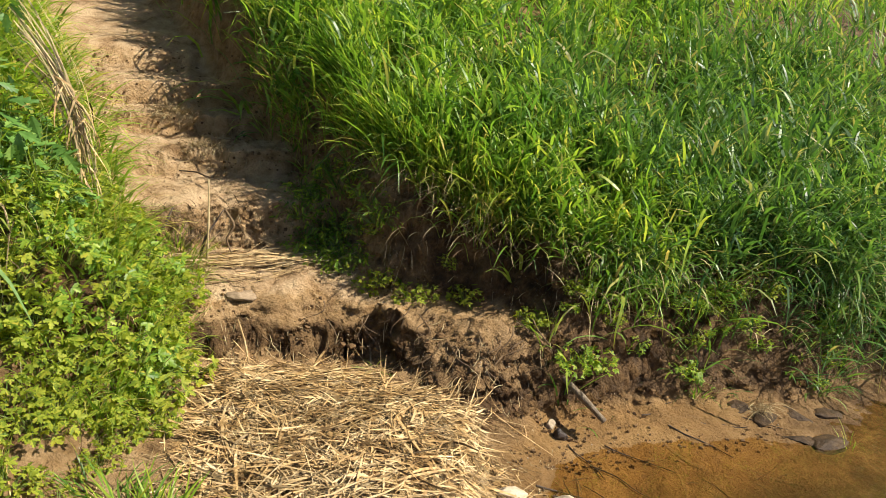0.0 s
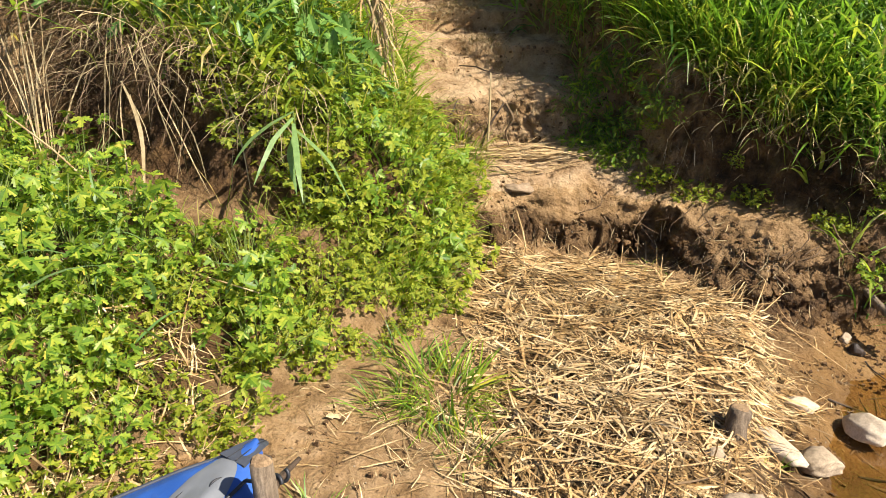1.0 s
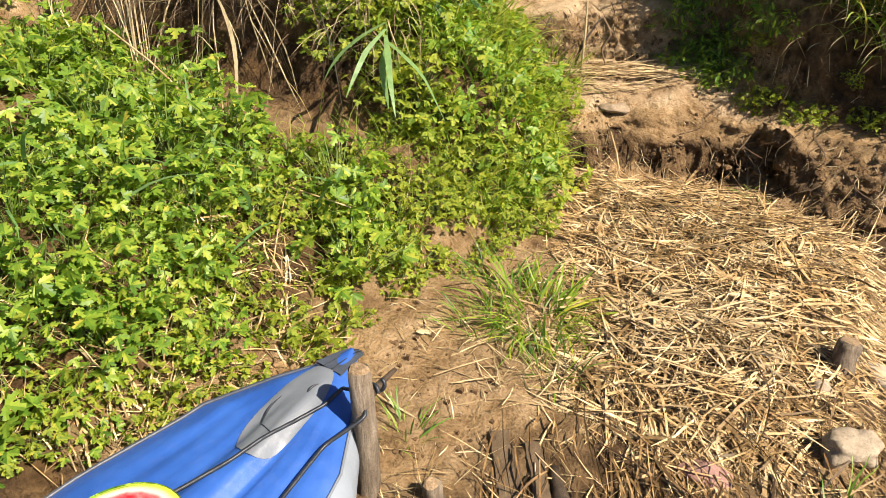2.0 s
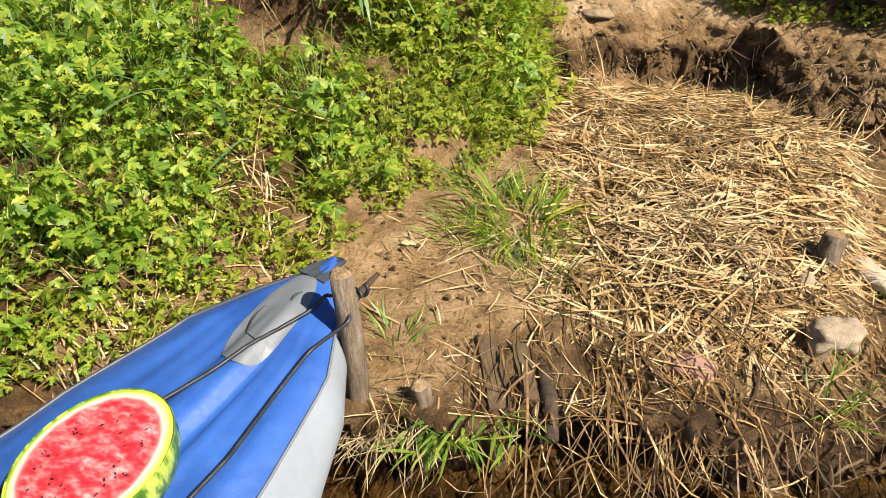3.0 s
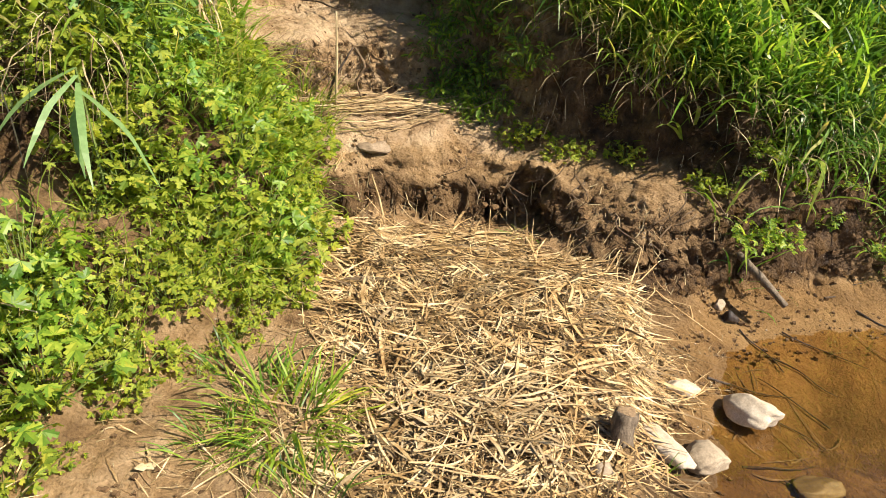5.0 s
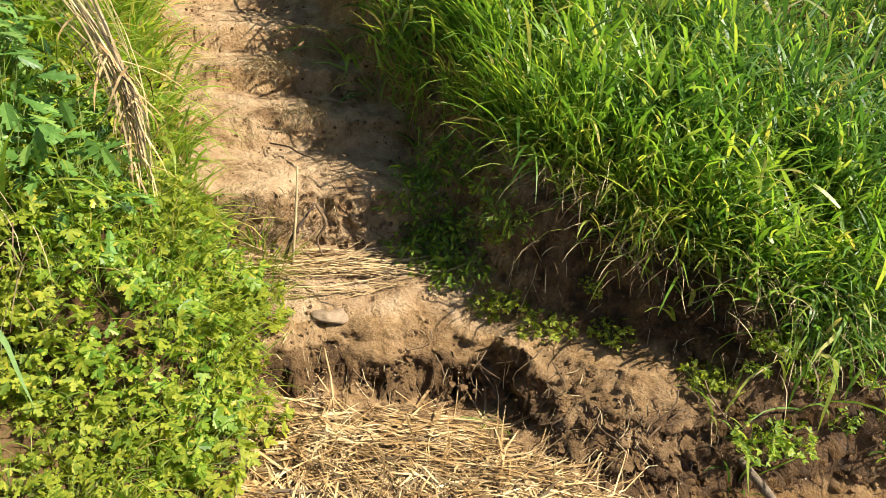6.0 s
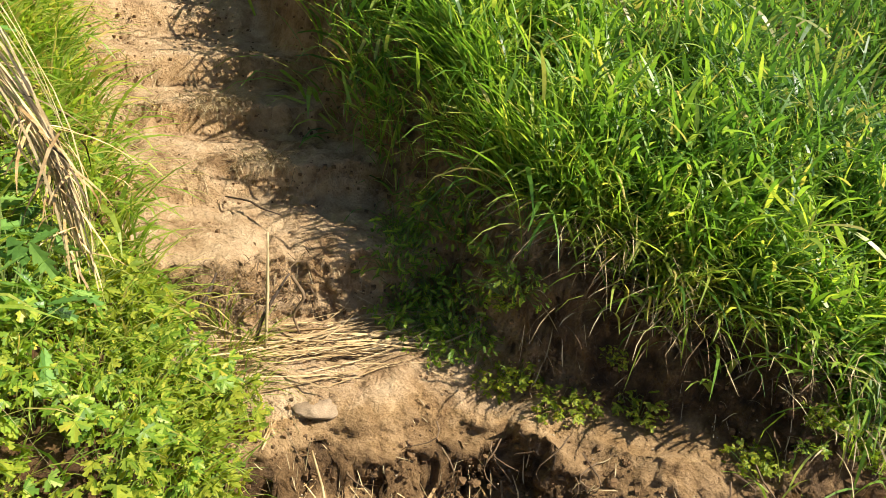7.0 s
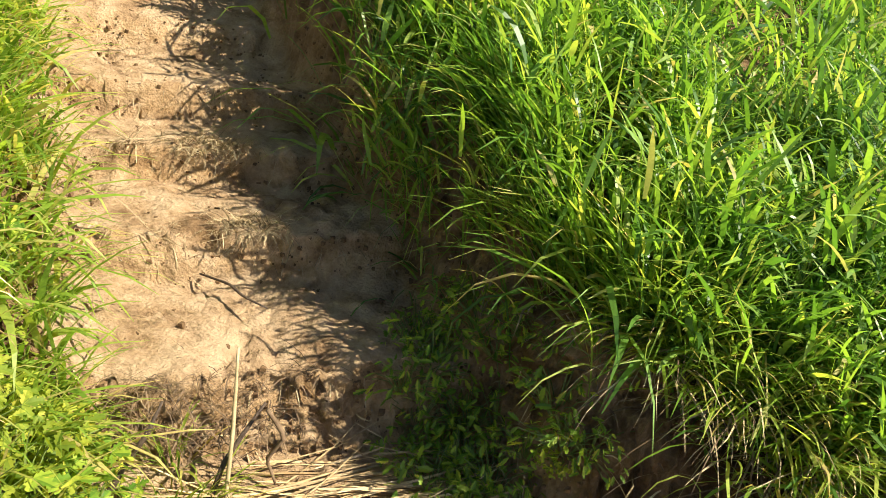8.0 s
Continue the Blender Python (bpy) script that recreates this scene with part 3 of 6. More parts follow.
def keel_z(s):
    return np.interp(s, [0, 0.15, 0.3, 0.6, 1.0, 2.3, 3.1], [0.34, 0.235, 0.16, 0.03, -0.05, -0.05, 0.3])


def deck_point(s, t, rise=0.0):
    """On the deck: s metres from the bow, t from -1 (far seam) to 1 (near seam)."""
    s, t = np.asarray(s, float), np.asarray(t, float)
    hw = hull_half(s) * np.where(t > 0, 0.84, 1.06)
    fold = 0.0085 * np.sin(t * 7.5 + 0.8 + 1.5 * s) * ss(0.05, 0.3, s) * (1 - t * t) + 0.005 * np.sin(t * 15 + 4 * s) * ss(0.08, 0.4, s) * ss(1.6, 0.7, s) * (1 - t * t) + 0.0022 * np.sin(t * 31 - 5 * s) * ss(0.12, 0.3, s) * ss(1.2, 0.6, s) * (1 - t * t)
    crease = -0.010 * np.exp(-((t - 0.28 + 0.1 * s) / 0.07) ** 2) * ss(0.1, 0.3, s) * ss(1.3, 0.8, s)
    z = seam_z(s) + (0.035 + 0.03 * ss(0.2, 0.9, s)) * (1 - np.abs(t) ** 2.2) + fold + crease + rise
    xy = BOW + s[..., None] * AX + (t * hw)[..., None] * LAT
    return np.concatenate([xy, z[..., None]], -1)


def grid_faces(w, h):
    a = (np.arange(h - 1)[:, None] * w + np.arange(w - 1)[None]).ravel()
    return np.stack([a, a + 1, a + w + 1, a + w], 1)


def build_kayak():
    boat = base("kayak", (0, 0, 0), "blue and grey inflatable kayak moored with its bow on the bank", "kayak")
    S = np.concatenate([np.linspace(0, 0.12, 10), np.linspace(0.14, 3.1, 110)])
    T = np.linspace(-1, 1, 41)
    SS, TT = np.meshgrid(S, T)
    part("deck", deck_point(SS, TT).reshape(-1, 3), grid_faces(len(S), len(T)), BLUE, boat, "wrinkled blue fabric deck", True)
    for name, sgn, lab in (("side_tube", 1, "light grey air-filled side tube"), ("side_tube", -1, "light grey air-filled side tube")):
        A = np.linspace(0, 1, 17)
        SS, AA = np.meshgrid(S, A)
        hw, zt, zk = hull_half(SS), seam_z(SS), keel_z(SS)
        c0, bulge = (0.84, 0.13 + 0.14 * ss(0.2, 0.6, SS)) if sgn > 0 else (1.06, 0.0)
        out = hw * (c0 + bulge * np.sin(np.pi * np.minimum(AA * 1.25, 1)) - (c0 - 0.1) * ss(0.62, 1.0, AA))
        z = zt + (zk - zt) * AA ** 0.92
        xy = BOW + SS[..., None] * AX + (sgn * out)[..., None] * LAT
        part(name, np.concatenate([xy, z[..., None]], -1).reshape(-1, 3), grid_faces(len(S), len(A)), GREY, boat, lab, True)
        seam = deck_point(np.linspace(0.03, 3.05, 70), np.full(70, float(sgn)), 0.002)
        part("piping", *tube(seam, np.full(70, 0.003 if sgn > 0 else 0.005), 6), PATCH if sgn > 0 else TAB, boat, "", True)
    # the oval grip patch near the bow, welded flat on the deck
    th, rr = np.meshgrid(np.linspace(0, 2 * np.pi, 41)[:-1], np.linspace(0, 1, 9))
    bow_c, bow_s = np.sign(np.cos(th)) * np.abs(np.cos(th)) ** 0.62, np.sign(np.sin(th)) * np.abs(np.sin(th)) ** 0.62
    s = 0.198 + 0.130 * rr * bow_c + 0.012 * rr * bow_s
    lat = (-0.010 + 0.054 * rr * bow_s) * np.clip(0.5 + 3.2 * s, 0.6, 1.0)
    V = deck_point(s, lat / (hull_half(s) * np.where(lat > 0, 0.84, 1.06)), 0.003 + 0.0015 * (1 - rr ** 6)).reshape(-1, 3)
    F = []
    for i in range(8):
        for j in range(40):
            F.append([i * 40 + j, i * 40 + (j + 1) % 40, (i + 1) * 40 + (j + 1) % 40, (i + 1) * 40 + j])
    grip = part("grip_patch", V, F, PATCH, boat, "oval grey rubber grip patch", True)
    # the crescent slits in it and the webbing tab over the bow
    k = np.linspace(0, 1, 12)
    for s0, s1, t0, t1, w in ((0.178, 0.258, -0.28, -0.12, 0.0032), (0.122, 0.152, 0.10, 0.04, 0.0034)):
        line = deck_point(s0 + (s1 - s0) * k, t0 + (t1 - t0) * k - 0.05 * np.sin(np.pi * k), 0.0052)
        part("slit", *tube(line, 0.0006 + w * np.sin(np.pi * (0.08 + 0.9 * k)) * k ** 0.5, 6), BLACK, grip, "dark crescent slit", True)
    line = deck_point(0.257 + 0.014 * k, -0.12 + 0.20 * k, 0.0046)
    part("slit", *tube(line, np.full(12, 0.0013), 5), BLACK, grip, "", True)
    s = np.linspace(-0.022, 0.075, 12)
    mid = 0.003 - 0.10 * s
    tip = np.concatenate([BOW + s[:, None] * AX + mid[:, None] * LAT, np.interp(s, [-0.022, 0, 0.04, 0.075], [0.452, 0.460, 0.462, 0.462])[:, None]], 1)
    wide = np.interp(s, [-0.022, -0.01, 0.03, 0.075], [0.010, 0.017, 0.026, 0.034])
    V, F = ribbons(tip[None], wide[None], np.array([[LAT[0], LAT[1], -0.12]]))
    V2 = V - np.array([0, 0, 0.004])
    part("bow_webbing", *joined([(V, F), (V2, F[:, ::-1])]), TAB, boat, "dark grey webbing tab at the bow")
    for side_of in (-0.35, 0.3):
        edge = tip + (wide * side_of)[:, None] * np.array([LAT[0], LAT[1], 0.0]) + np.array([0, 0, 0.0015])
        part("stitch_rib", *tube(edge, np.full(12, 0.0014), 5), BLACK, boat, "", True)
    return boat


build_kayak()


def rope_run(points, r=0.0043):
    P = np.asarray(points, float)
    t = np.linspace(0, len(P) - 1, 60)
    Q = np.stack([np.interp(t, range(len(P)), P[:, i]) for i in range(3)], 1)
    Q[1:-1] = (Q[:-2] + Q[1:-1] * 2 + Q[2:]) / 4
    Q = Q + 0.0006 * np.sin(np.arange(60) * 1.9)[:, None]
    return tube(Q, np.full(60, r), 7, 0.05)


def build_rope():
    rope = base("mooring_rope", (-0.83, 1.0, 0.43), "thin black braided rope tied round the post", "rope")
    o = np.array([-0.83, 1.0, 0.43])
    d = lambda s, t, r=0.008: deck_point(np.array(s), np.array(t), r)
    branch = np.array([(-0.806, 1.000, 0.480), (-0.802, 1.030, 0.478)])
    part("rope_length", *rope_run(np.array([(-0.838, 1.012, 0.470), d(0.10, 0.66, 0.012), d(0.155, 0.45), d(0.215, 0.2), d(0.288, 0.07), d(0.365, -0.01), d(0.458, -0.15), d(0.7, -0.4), d(0.95, -0.6)]) - o), BLACK, rope, "", True)
    part("rope_length", *rope_run(np.array([branch[1], branch[0], (-0.788, 0.962, 0.460), d(0.23, 0.72, 0.010), d(0.36, 0.64), d(0.487, 0.66), d(0.575, 0.64), d(0.645, 0.65), d(0.95, 0.6)]) - o), BLACK, rope, "", True)
    a = np.linspace(0, 2.4 * np.pi, 40)
    loop = np.stack([-0.804 + 0.012 * np.cos(a), 1.02 + 0.004 * a, 0.478 + 0.012 * np.sin(a)], 1)
    part("knot", *tube(loop - o, np.full(40, 0.0045), 6), BLACK, rope, "", True)


build_rope()


def flesh_material():
    m, nt, b = mat("melon_flesh")
    tc = nt.nodes.new("ShaderNodeTexCoord")
    g = nt.nodes.new("ShaderNodeTexGradient")
    g.gradient_type = "SPHERICAL"
    mp = node(nt, "ShaderNodeMapping", Scale=(7.3, 7.3, 7.3))
    nt.links.new(tc.outputs["Object"], mp.inputs[0])
    nt.links.new(mp.outputs[0], g.inputs[0])
    wob = noise_tex(nt, 26.0, 4)
    ad = nt.nodes.new("ShaderNodeMath")
    ad.operation, ad.inputs[1].default_value = "MULTIPLY_ADD", 0.05
    nt.links.new(wob, ad.inputs[0])
    nt.links.new(g.outputs["Fac"], ad.inputs[2])
    streak = noise_tex(nt, 34.0, 6, 0.68, stretch=(0.6, 1.4, 1.0))
    red = ramp(nt, streak, [(0.36, (0.56, 0.014, 0.022)), (0.47, (0.74, 0.045, 0.055)), (0.57, (0.84, 0.19, 0.18)), (0.68, (0.90, 0.42, 0.38))])
    mask = ramp(nt, ad.outputs[0], [(0.105, (0.50, 0.60, 0.06)), (0.125, (0.74, 0.76, 0.19)), (0.16, (0.84, 0.82, 0.40)), (0.185, (0.88, 0.68, 0.52)), (0.23, (0.84, 0.22, 0.20))])
    inner = ramp(nt, ad.outputs[0], [(0.19, (0, 0, 0)), (0.27, (1, 1, 1))])
    nt.links.new(blend(nt, inner, mask, red), b.inputs["Base Color"])
    b.inputs["Roughness"].default_value = 0.28
    b.inputs["Subsurface Weight"].default_value = 0.1
    b.inputs["Subsurface Radius"].default_value = (0.01, 0.003, 0.002)
    bump(nt, b, noise_tex(nt, 90.0, 5, 0.7), 0.5, 0.004)
    return m


def rind_material():
    m, nt, b = mat("melon_rind")
    tc = nt.nodes.new("ShaderNodeTexCoord")
    mp = node(nt, "ShaderNodeMapping", Scale=(3.0, 3.0, 1.0))
    nt.links.new(tc.outputs["Object"], mp.inputs[0])
    n = node(nt, "ShaderNodeTexNoise", Scale=9.0, Detail=7.0, Roughness=0.65)
    nt.links.new(mp.outputs[0], n.inputs["Vector"])
    nt.links.new(ramp(nt, n.outputs["Fac"], [(0.38, (0.018, 0.07, 0.012)), (0.5, (0.06, 0.16, 0.02)), (0.56, (0.33, 0.42, 0.07)), (0.75, (0.46, 0.52, 0.12))]), b.inputs["Base Color"])
    b.inputs["Roughness"].default_value = 0.3
    return m


def build_melon():
    R = 0.132
    melon = base("watermelon", (0, 0, 0), "half a ripe watermelon, cut face up, lying on the kayak deck", "watermelon")
    melon.matrix_world = Matrix.Translation((-0.94, 0.474, 0.515)) @ pose(0, 0, 0, 9, -8, 0)
    th, ph = np.meshgrid(np.linspace(0, 2 * np.pi, 65)[:-1], np.linspace(0, np.pi / 2, 17))
    V = np.stack([R * np.cos(th) * np.cos(ph), R * np.sin(th) * np.cos(ph), -0.118 * np.sin(ph)], -1).reshape(-1, 3)
    F = [[i * 64 + (j + 1) % 64, i * 64 + j, (i + 1) * 64 + j, (i + 1) * 64 + (j + 1) % 64] for i in range(16) for j in range(64)]
    part("rind", V, F, rind_material(), melon, "green striped rind", True)
    th, rr = np.meshgrid(np.linspace(0, 2 * np.pi, 97)[:-1], np.linspace(0.01, 1, 40))
    X, Y = R * rr * np.cos(th), R * rr * np.sin(th)
    Z = 0.0006 + 0.0035 * fbm(X, Y, 60, 4) * ss(0.95, 0.7, rr) - 0.004 * ss(0.92, 1.0, rr) + 0.003 * fbm(X, Y, 16, 8) * ss(0.9, 0.6, rr)
    F = [[i * 96 + j, i * 96 + (j + 1) % 96, (i + 1) * 96 + (j + 1) % 96, (i + 1) * 96 + j] for i in range(39) for j in range(96)] + [list(range(96))[::-1]]
    part("flesh", np.stack([X, Y, Z], -1).reshape(-1, 3), F, flesh_material(), melon, "juicy red flesh with a pale rim", True)
    seed_m = rough_material("melon_seed", [(0.3, (0.008, 0.005, 0.004)), (0.7, (0.04, 0.02, 0.015))], 60.0, 0.35, 0.001)
    V, F = rock((0.0050, 0.0032, 0.0020), 3, level=1, jag=0.0)
    me = mesh_of("seed", V, F, seed_m, True)
    r = np.random.default_rng(12)
    for i in range(52):
        a, q = r.uniform(0, 2 * np.pi), R * r.uniform(0.40, 0.74)
        a = round(a / (np.pi / 6)) * np.pi / 6 + r.normal(0, 0.12)
        x, y = q * np.cos(a), q * np.sin(a)
        shared("seed", me, melon, pose(x, y, 0.0012, 0, 0, math.degrees(a) + r.normal(0, 25)) @ Matrix.Diagonal((*([r.uniform(0.4, 0.85)] * 3), 1)))


build_melon()


def post(name, at, z0, z1, r0, r1, label, lean=(0, 0), seed=1, wood=None, group=""):
    """A rough round stake from z0 to z1 with a chopped top."""
    x, y = at
    ob = base(name, (x, y, z0), label, "post", group)
    t = np.linspace(0, 1, 9)
    P = np.stack([lean[0] * t + 0.004 * np.sin(t * 7 + seed), lean[1] * t + 0.004 * np.cos(t * 6 + seed), (z1 - z0) * t], 1)
    part("shaft", *tube(P, r0 + (r1 - r0) * t, 14, 0.09, seed), wood or WOOD, ob, "", True)
    V, F = rock((r1 * 0.97, r1 * 0.97, 0.010), seed + 5, level=2, jag=0.35)
    part("cut_top", V + P[-1] + (0, 0, 0.001), F, WOOD_END, ob, "chopped fibrous end grain")
    return ob


stake = post("mooring_post", (-0.812, 0.985), 0.08, 0.55, 0.023, 0.0225, "weathered round mooring post with a side branch", (0.004, 0.006), 4)
part("side_branch", *tube([(0.004, 0.010, 0.382), (0.008, 0.040, 0.398), (0.012, 0.078, 0.402), (0.020, 0.106, 0.410)], [0.010, 0.0085, 0.007, 0.0045], 8, 0.1, 2), WET_WOOD, stake, "dark broken side branch", True)
post("stub_post", (-0.685, 1.03), 0.06, 0.255, 0.024, 0.021, "short weathered stake in the bank edge", (0.0, 0.02), 9, group="bank stakes")
post("stub_post", (0.09, 1.99), 0.1, 0.25, 0.032, 0.030, "sawn-off stake standing in the straw", (-0.005, 0.03), 13, group="bank stakes")
post("stub_post", (0.47, 1.565), -0.25, 0.25, 0.03, 0.026, "dark stake standing at the edge of the water", (-0.006, 0.02), 17, WET_WOOD, group="bank stakes")


def lying(name, points, radii, material, label, category, seed=1, rough=0.12, group=""):
    P = np.asarray(points, float)
    o = P.mean(0)
    t = np.linspace(0, len(P) - 1, max(8, 3 * len(P)))
    Q = np.stack([np.interp(t, range(len(P)), P[:, i]) for i in range(3)], 1) - o
    return thing(name, *tube(Q, np.interp(t, range(len(P)), radii), 9, rough, seed), material, label, category, group, smooth=True, m=Matrix.Translation(o))


lying("branch", [(0.52, 3.13, 0.235), (0.61, 3.05, 0.18), (0.70, 2.96, 0.12)], [0.013, 0.017, 0.012], WOOD, "grey dead branch lying on the muddy shore", "branch", 3)
lying("log", [(-0.62, 1.30, 0.185), (-0.565, 1.22, 0.19), (-0.52, 1.10, 0.185)], [0.016, 0.018, 0.014], WET_WOOD, "dark wet timber lying in the bank edge", "log", 5, 0.15, "bank timbers")
lying("log", [(-0.49, 1.27, 0.185), (-0.44, 1.18, 0.19), (-0.40, 1.08, 0.18)], [0.013, 0.018, 0.014], WET_WOOD, "dark wet timber lying in the bank edge", "log", 6, 0.15, "bank timbers")
def board(points, width, label, seed):
    """A worn plank trodden into the mud, from one end to the other."""
    a, b = np.array(points[0]), np.array(points[1])
    t = np.linspace(0, 1, 9)
    r = np.random.default_rng(seed)
    d = unit(b - a)
    u = unit(np.cross(d, (0, 0, 1.0)))
    P = a + (b - a) * t[:, None]
    ring = []
    for q, j in zip(P, r.normal(0, 0.05, 9)):
        w = width * (1 + j)
        ring.append([q - u * w, q - u * w * 0.86 + (0, 0, 0.009), q + u * w * 0.86 + (0, 0, 0.010), q + u * w])
    V = np.array(ring).reshape(-1, 3)
    F = [[4 * i + j, 4 * i + j + 1, 4 * i + j + 5, 4 * i + j + 4] for i in range(8) for j in range(3)] + [[0, 1, 2, 3][::-1], [32, 33, 34, 35]]
    o = V.mean(0)
    return thing("plank", V - o, F, MUD_WOOD, label, "plank", "planks in the mud", m=Matrix.Translation(o))


MUD_WOOD = rough_material("muddy_wood", [(0.3, (0.07, 0.045, 0.024)), (0.7, (0.165, 0.115, 0.064))], 14.0, 0.6, 0.003, stretch=(3.0, 1.0, 1.0))
board([(-0.645, 1.31, 0.200), (-0.525, 1.10, 0.195)], 0.026, "grey muddy plank trodden into the bank edge", 3)
board([(-0.560, 1.31, 0.200), (-0.470, 1.15, 0.196)], 0.020, "narrow grey muddy plank trodden into the bank edge", 4)
lying("branch", [(-1.33, 3.15, 0.58), (-1.30, 3.19, 0.66), (-1.26, 3.215, 0.74), (-1.25, 3.26, 0.80)], [0.006, 0.007, 0.006, 0.003], WET_WOOD, "dark bent branch leaning on the earth step", "branch", 41, 0.2)
lying("branch", [(-1.14, 3.28, 0.56), (-1.12, 3.29, 0.65), (-1.09, 3.33, 0.72), (-1.06, 3.37, 0.78)], [0.006, 0.006, 0.005, 0.003], WET_WOOD, "dark bent branch leaning on the earth step", "branch", 42, 0.2)
lying("root", [(-1.04, 3.33, 0.79), (-1.0, 3.345, 0.72), (-1.04, 3.345, 0.65), (-1.02, 3.36, 0.58)], [0.005, 0.006, 0.005, 0.003], ROOT, "dark bare root curling out of the earth step", "root", 43, 0.2)
lying("branch", [(-1.44, 3.80, 0.865), (-1.33, 3.75, 0.875), (-1.27, 3.71, 0.865), (-1.19, 3.68, 0.86)], [0.003, 0.004, 0.004, 0.002], WET_WOOD, "dark branch lying across the trodden path", "branch", 44, 0.2)
lying("stick", [(-1.10, 3.265, 0.55), (-1.105, 3.30, 0.74), (-1.12, 3.34, 0.92)], [0.005, 0.005, 0.003], DRY, "dry upright stick leaning against the earth step", "stick", 8)


def stone(at, size, material, label, seed, turn=0.0, flat=0.5, sink=0.25, group="", blocky=0.0):
    """A stone; blocky pushes it from a rounded lump towards a worn block."""
    V, F = rock(size, seed, flat, level=4, jag=0.3)
    if blocky:
        u = np.asarray(V, float) / np.array(size)
        grow = np.linalg.norm(u, axis=1) / np.maximum((np.abs(u) ** 7).sum(1) ** (1 / 7), 1e-6)
        V = np.asarray(V, float) * (1 + blocky * (grow - 1))[:, None] * (1 - 0.12 * blocky)
    x, y, z = at
    return thing("stone", V, F, material, label, "stone", group, smooth=True, m=pose(x, y, z + size[2] * (1 - sink) * 0.5, 0, 0, turn))


stone((0.118, 1.622, 0.185), (0.074, 0.050, 0.052), STONE, "grey-tan blocky stone lying in the straw by the water", 2, 14, blocky=0.9)
stone((-0.185, 1.40, 0.165), (0.074, 0.050, 0.040), STONE_PINK, "pinkish muddy stone in the bank edge", 5, 10)
stone((-0.05, 1.50, 0.155), (0.042, 0.033, 0.028), STONE, "small grey stone in the bank edge", 6, 40)
stone((0.215, 2.11, 0.07), (0.105, 0.050, 0.042), STONE_WHITE, "pale stone half buried in straw", 8, -35, blocky=0.5)
stone((0.51, 2.415, 0.02), (0.105, 0.070, 0.060), STONE_WHITE, "whitish stone at the edge of the water", 11, -30)
stone((0.295, 2.43, 0.05), (0.070, 0.042, 0.036), STONE_WHITE, "pale stone at the edge of the straw", 13, 15)
stone((0.345, 2.13, 0.04), (0.09, 0.065, 0.042), STONE, "muddy stone beside the shallow water", 17, 30)
stone((0.36, 1.95, 0.0), (0.045, 0.038, 0.035), STONE, "muddy stone beside the shallow water", 19, 70)
stone((0.03, 1.86, 0.18), (0.035, 0.028, 0.025), STONE, "small stone in the straw", 21, 0)
stone((0.10, 1.83, 0.14), (0.045, 0.03, 0.022), STONE, "small stone in the straw", 22, 60)
stone((0.525, 1.86, -0.085), (0.15, 0.06, 0.055), STONE_WET, "brown stone under the water", 25, -45, group="sunken stones")
stone((0.67, 1.99, -0.09), (0.16, 0.06, 0.055), STONE_WET, "brown stone under the water", 26, -45, group="sunken stones")
stone((0.72, 1.68, -0.10), (0.13, 0.09, 0.06), STONE_WET, "brown stone under the water", 27, 15, group="sunken stones")
stone((0.68, 2.22, -0.085), (0.10, 0.05, 0.045), STONE_WET, "brown stone under the water", 28, 25, group="sunken stones")
stone((0.515, 2.95, 0.025), (0.044, 0.032, 0.040), STONE_DARK, "black wet stone on the mud", 31, 10)
stone((0.485, 3.0, 0.05), (0.026, 0.022, 0.026), STONE, "small pale stone on the mud", 33, 0)
stone((-0.915, 3.145, 0.456), (0.085, 0.062, 0.022), STONE_TAN, "pale flat stone in the lip of the earth step", 35, 15, sink=0.7, blocky=0.7)
stone((-1.49, 1.98, 0.575), (0.05, 0.036, 0.022), CLOD, "earth clod on the slope", 37, 15, group="earth clods")
stone((-1.38, 2.08, 0.53), (0.04, 0.03, 0.02), CLOD, "earth clod on the slope", 38, 65, group="earth clods")


MUD = rough_material("dark_mud", [(0.3, (0.022, 0.013, 0.006)), (0.7, (0.10, 0.06, 0.027))], 24.0, 0.6, 0.012)
for _i, (_x, _y, _s) in enumerate(((1.64, 3.23, 0.05), (1.76, 3.20, 0.06), (1.52, 3.37, 0.055), (1.40, 3.43, 0.05), (1.68, 3.44, 0.06), (1.88, 3.52, 0.06))):
    stone((_x, _y, max(0.0, height(_x, _y)) - 0.012), (_s * 2.0, _s * 1.2, _s * 0.42), MUD, "lump of dark mud and roots in the shallow water", 60 + _i, 37 * _i, group="mud lumps")


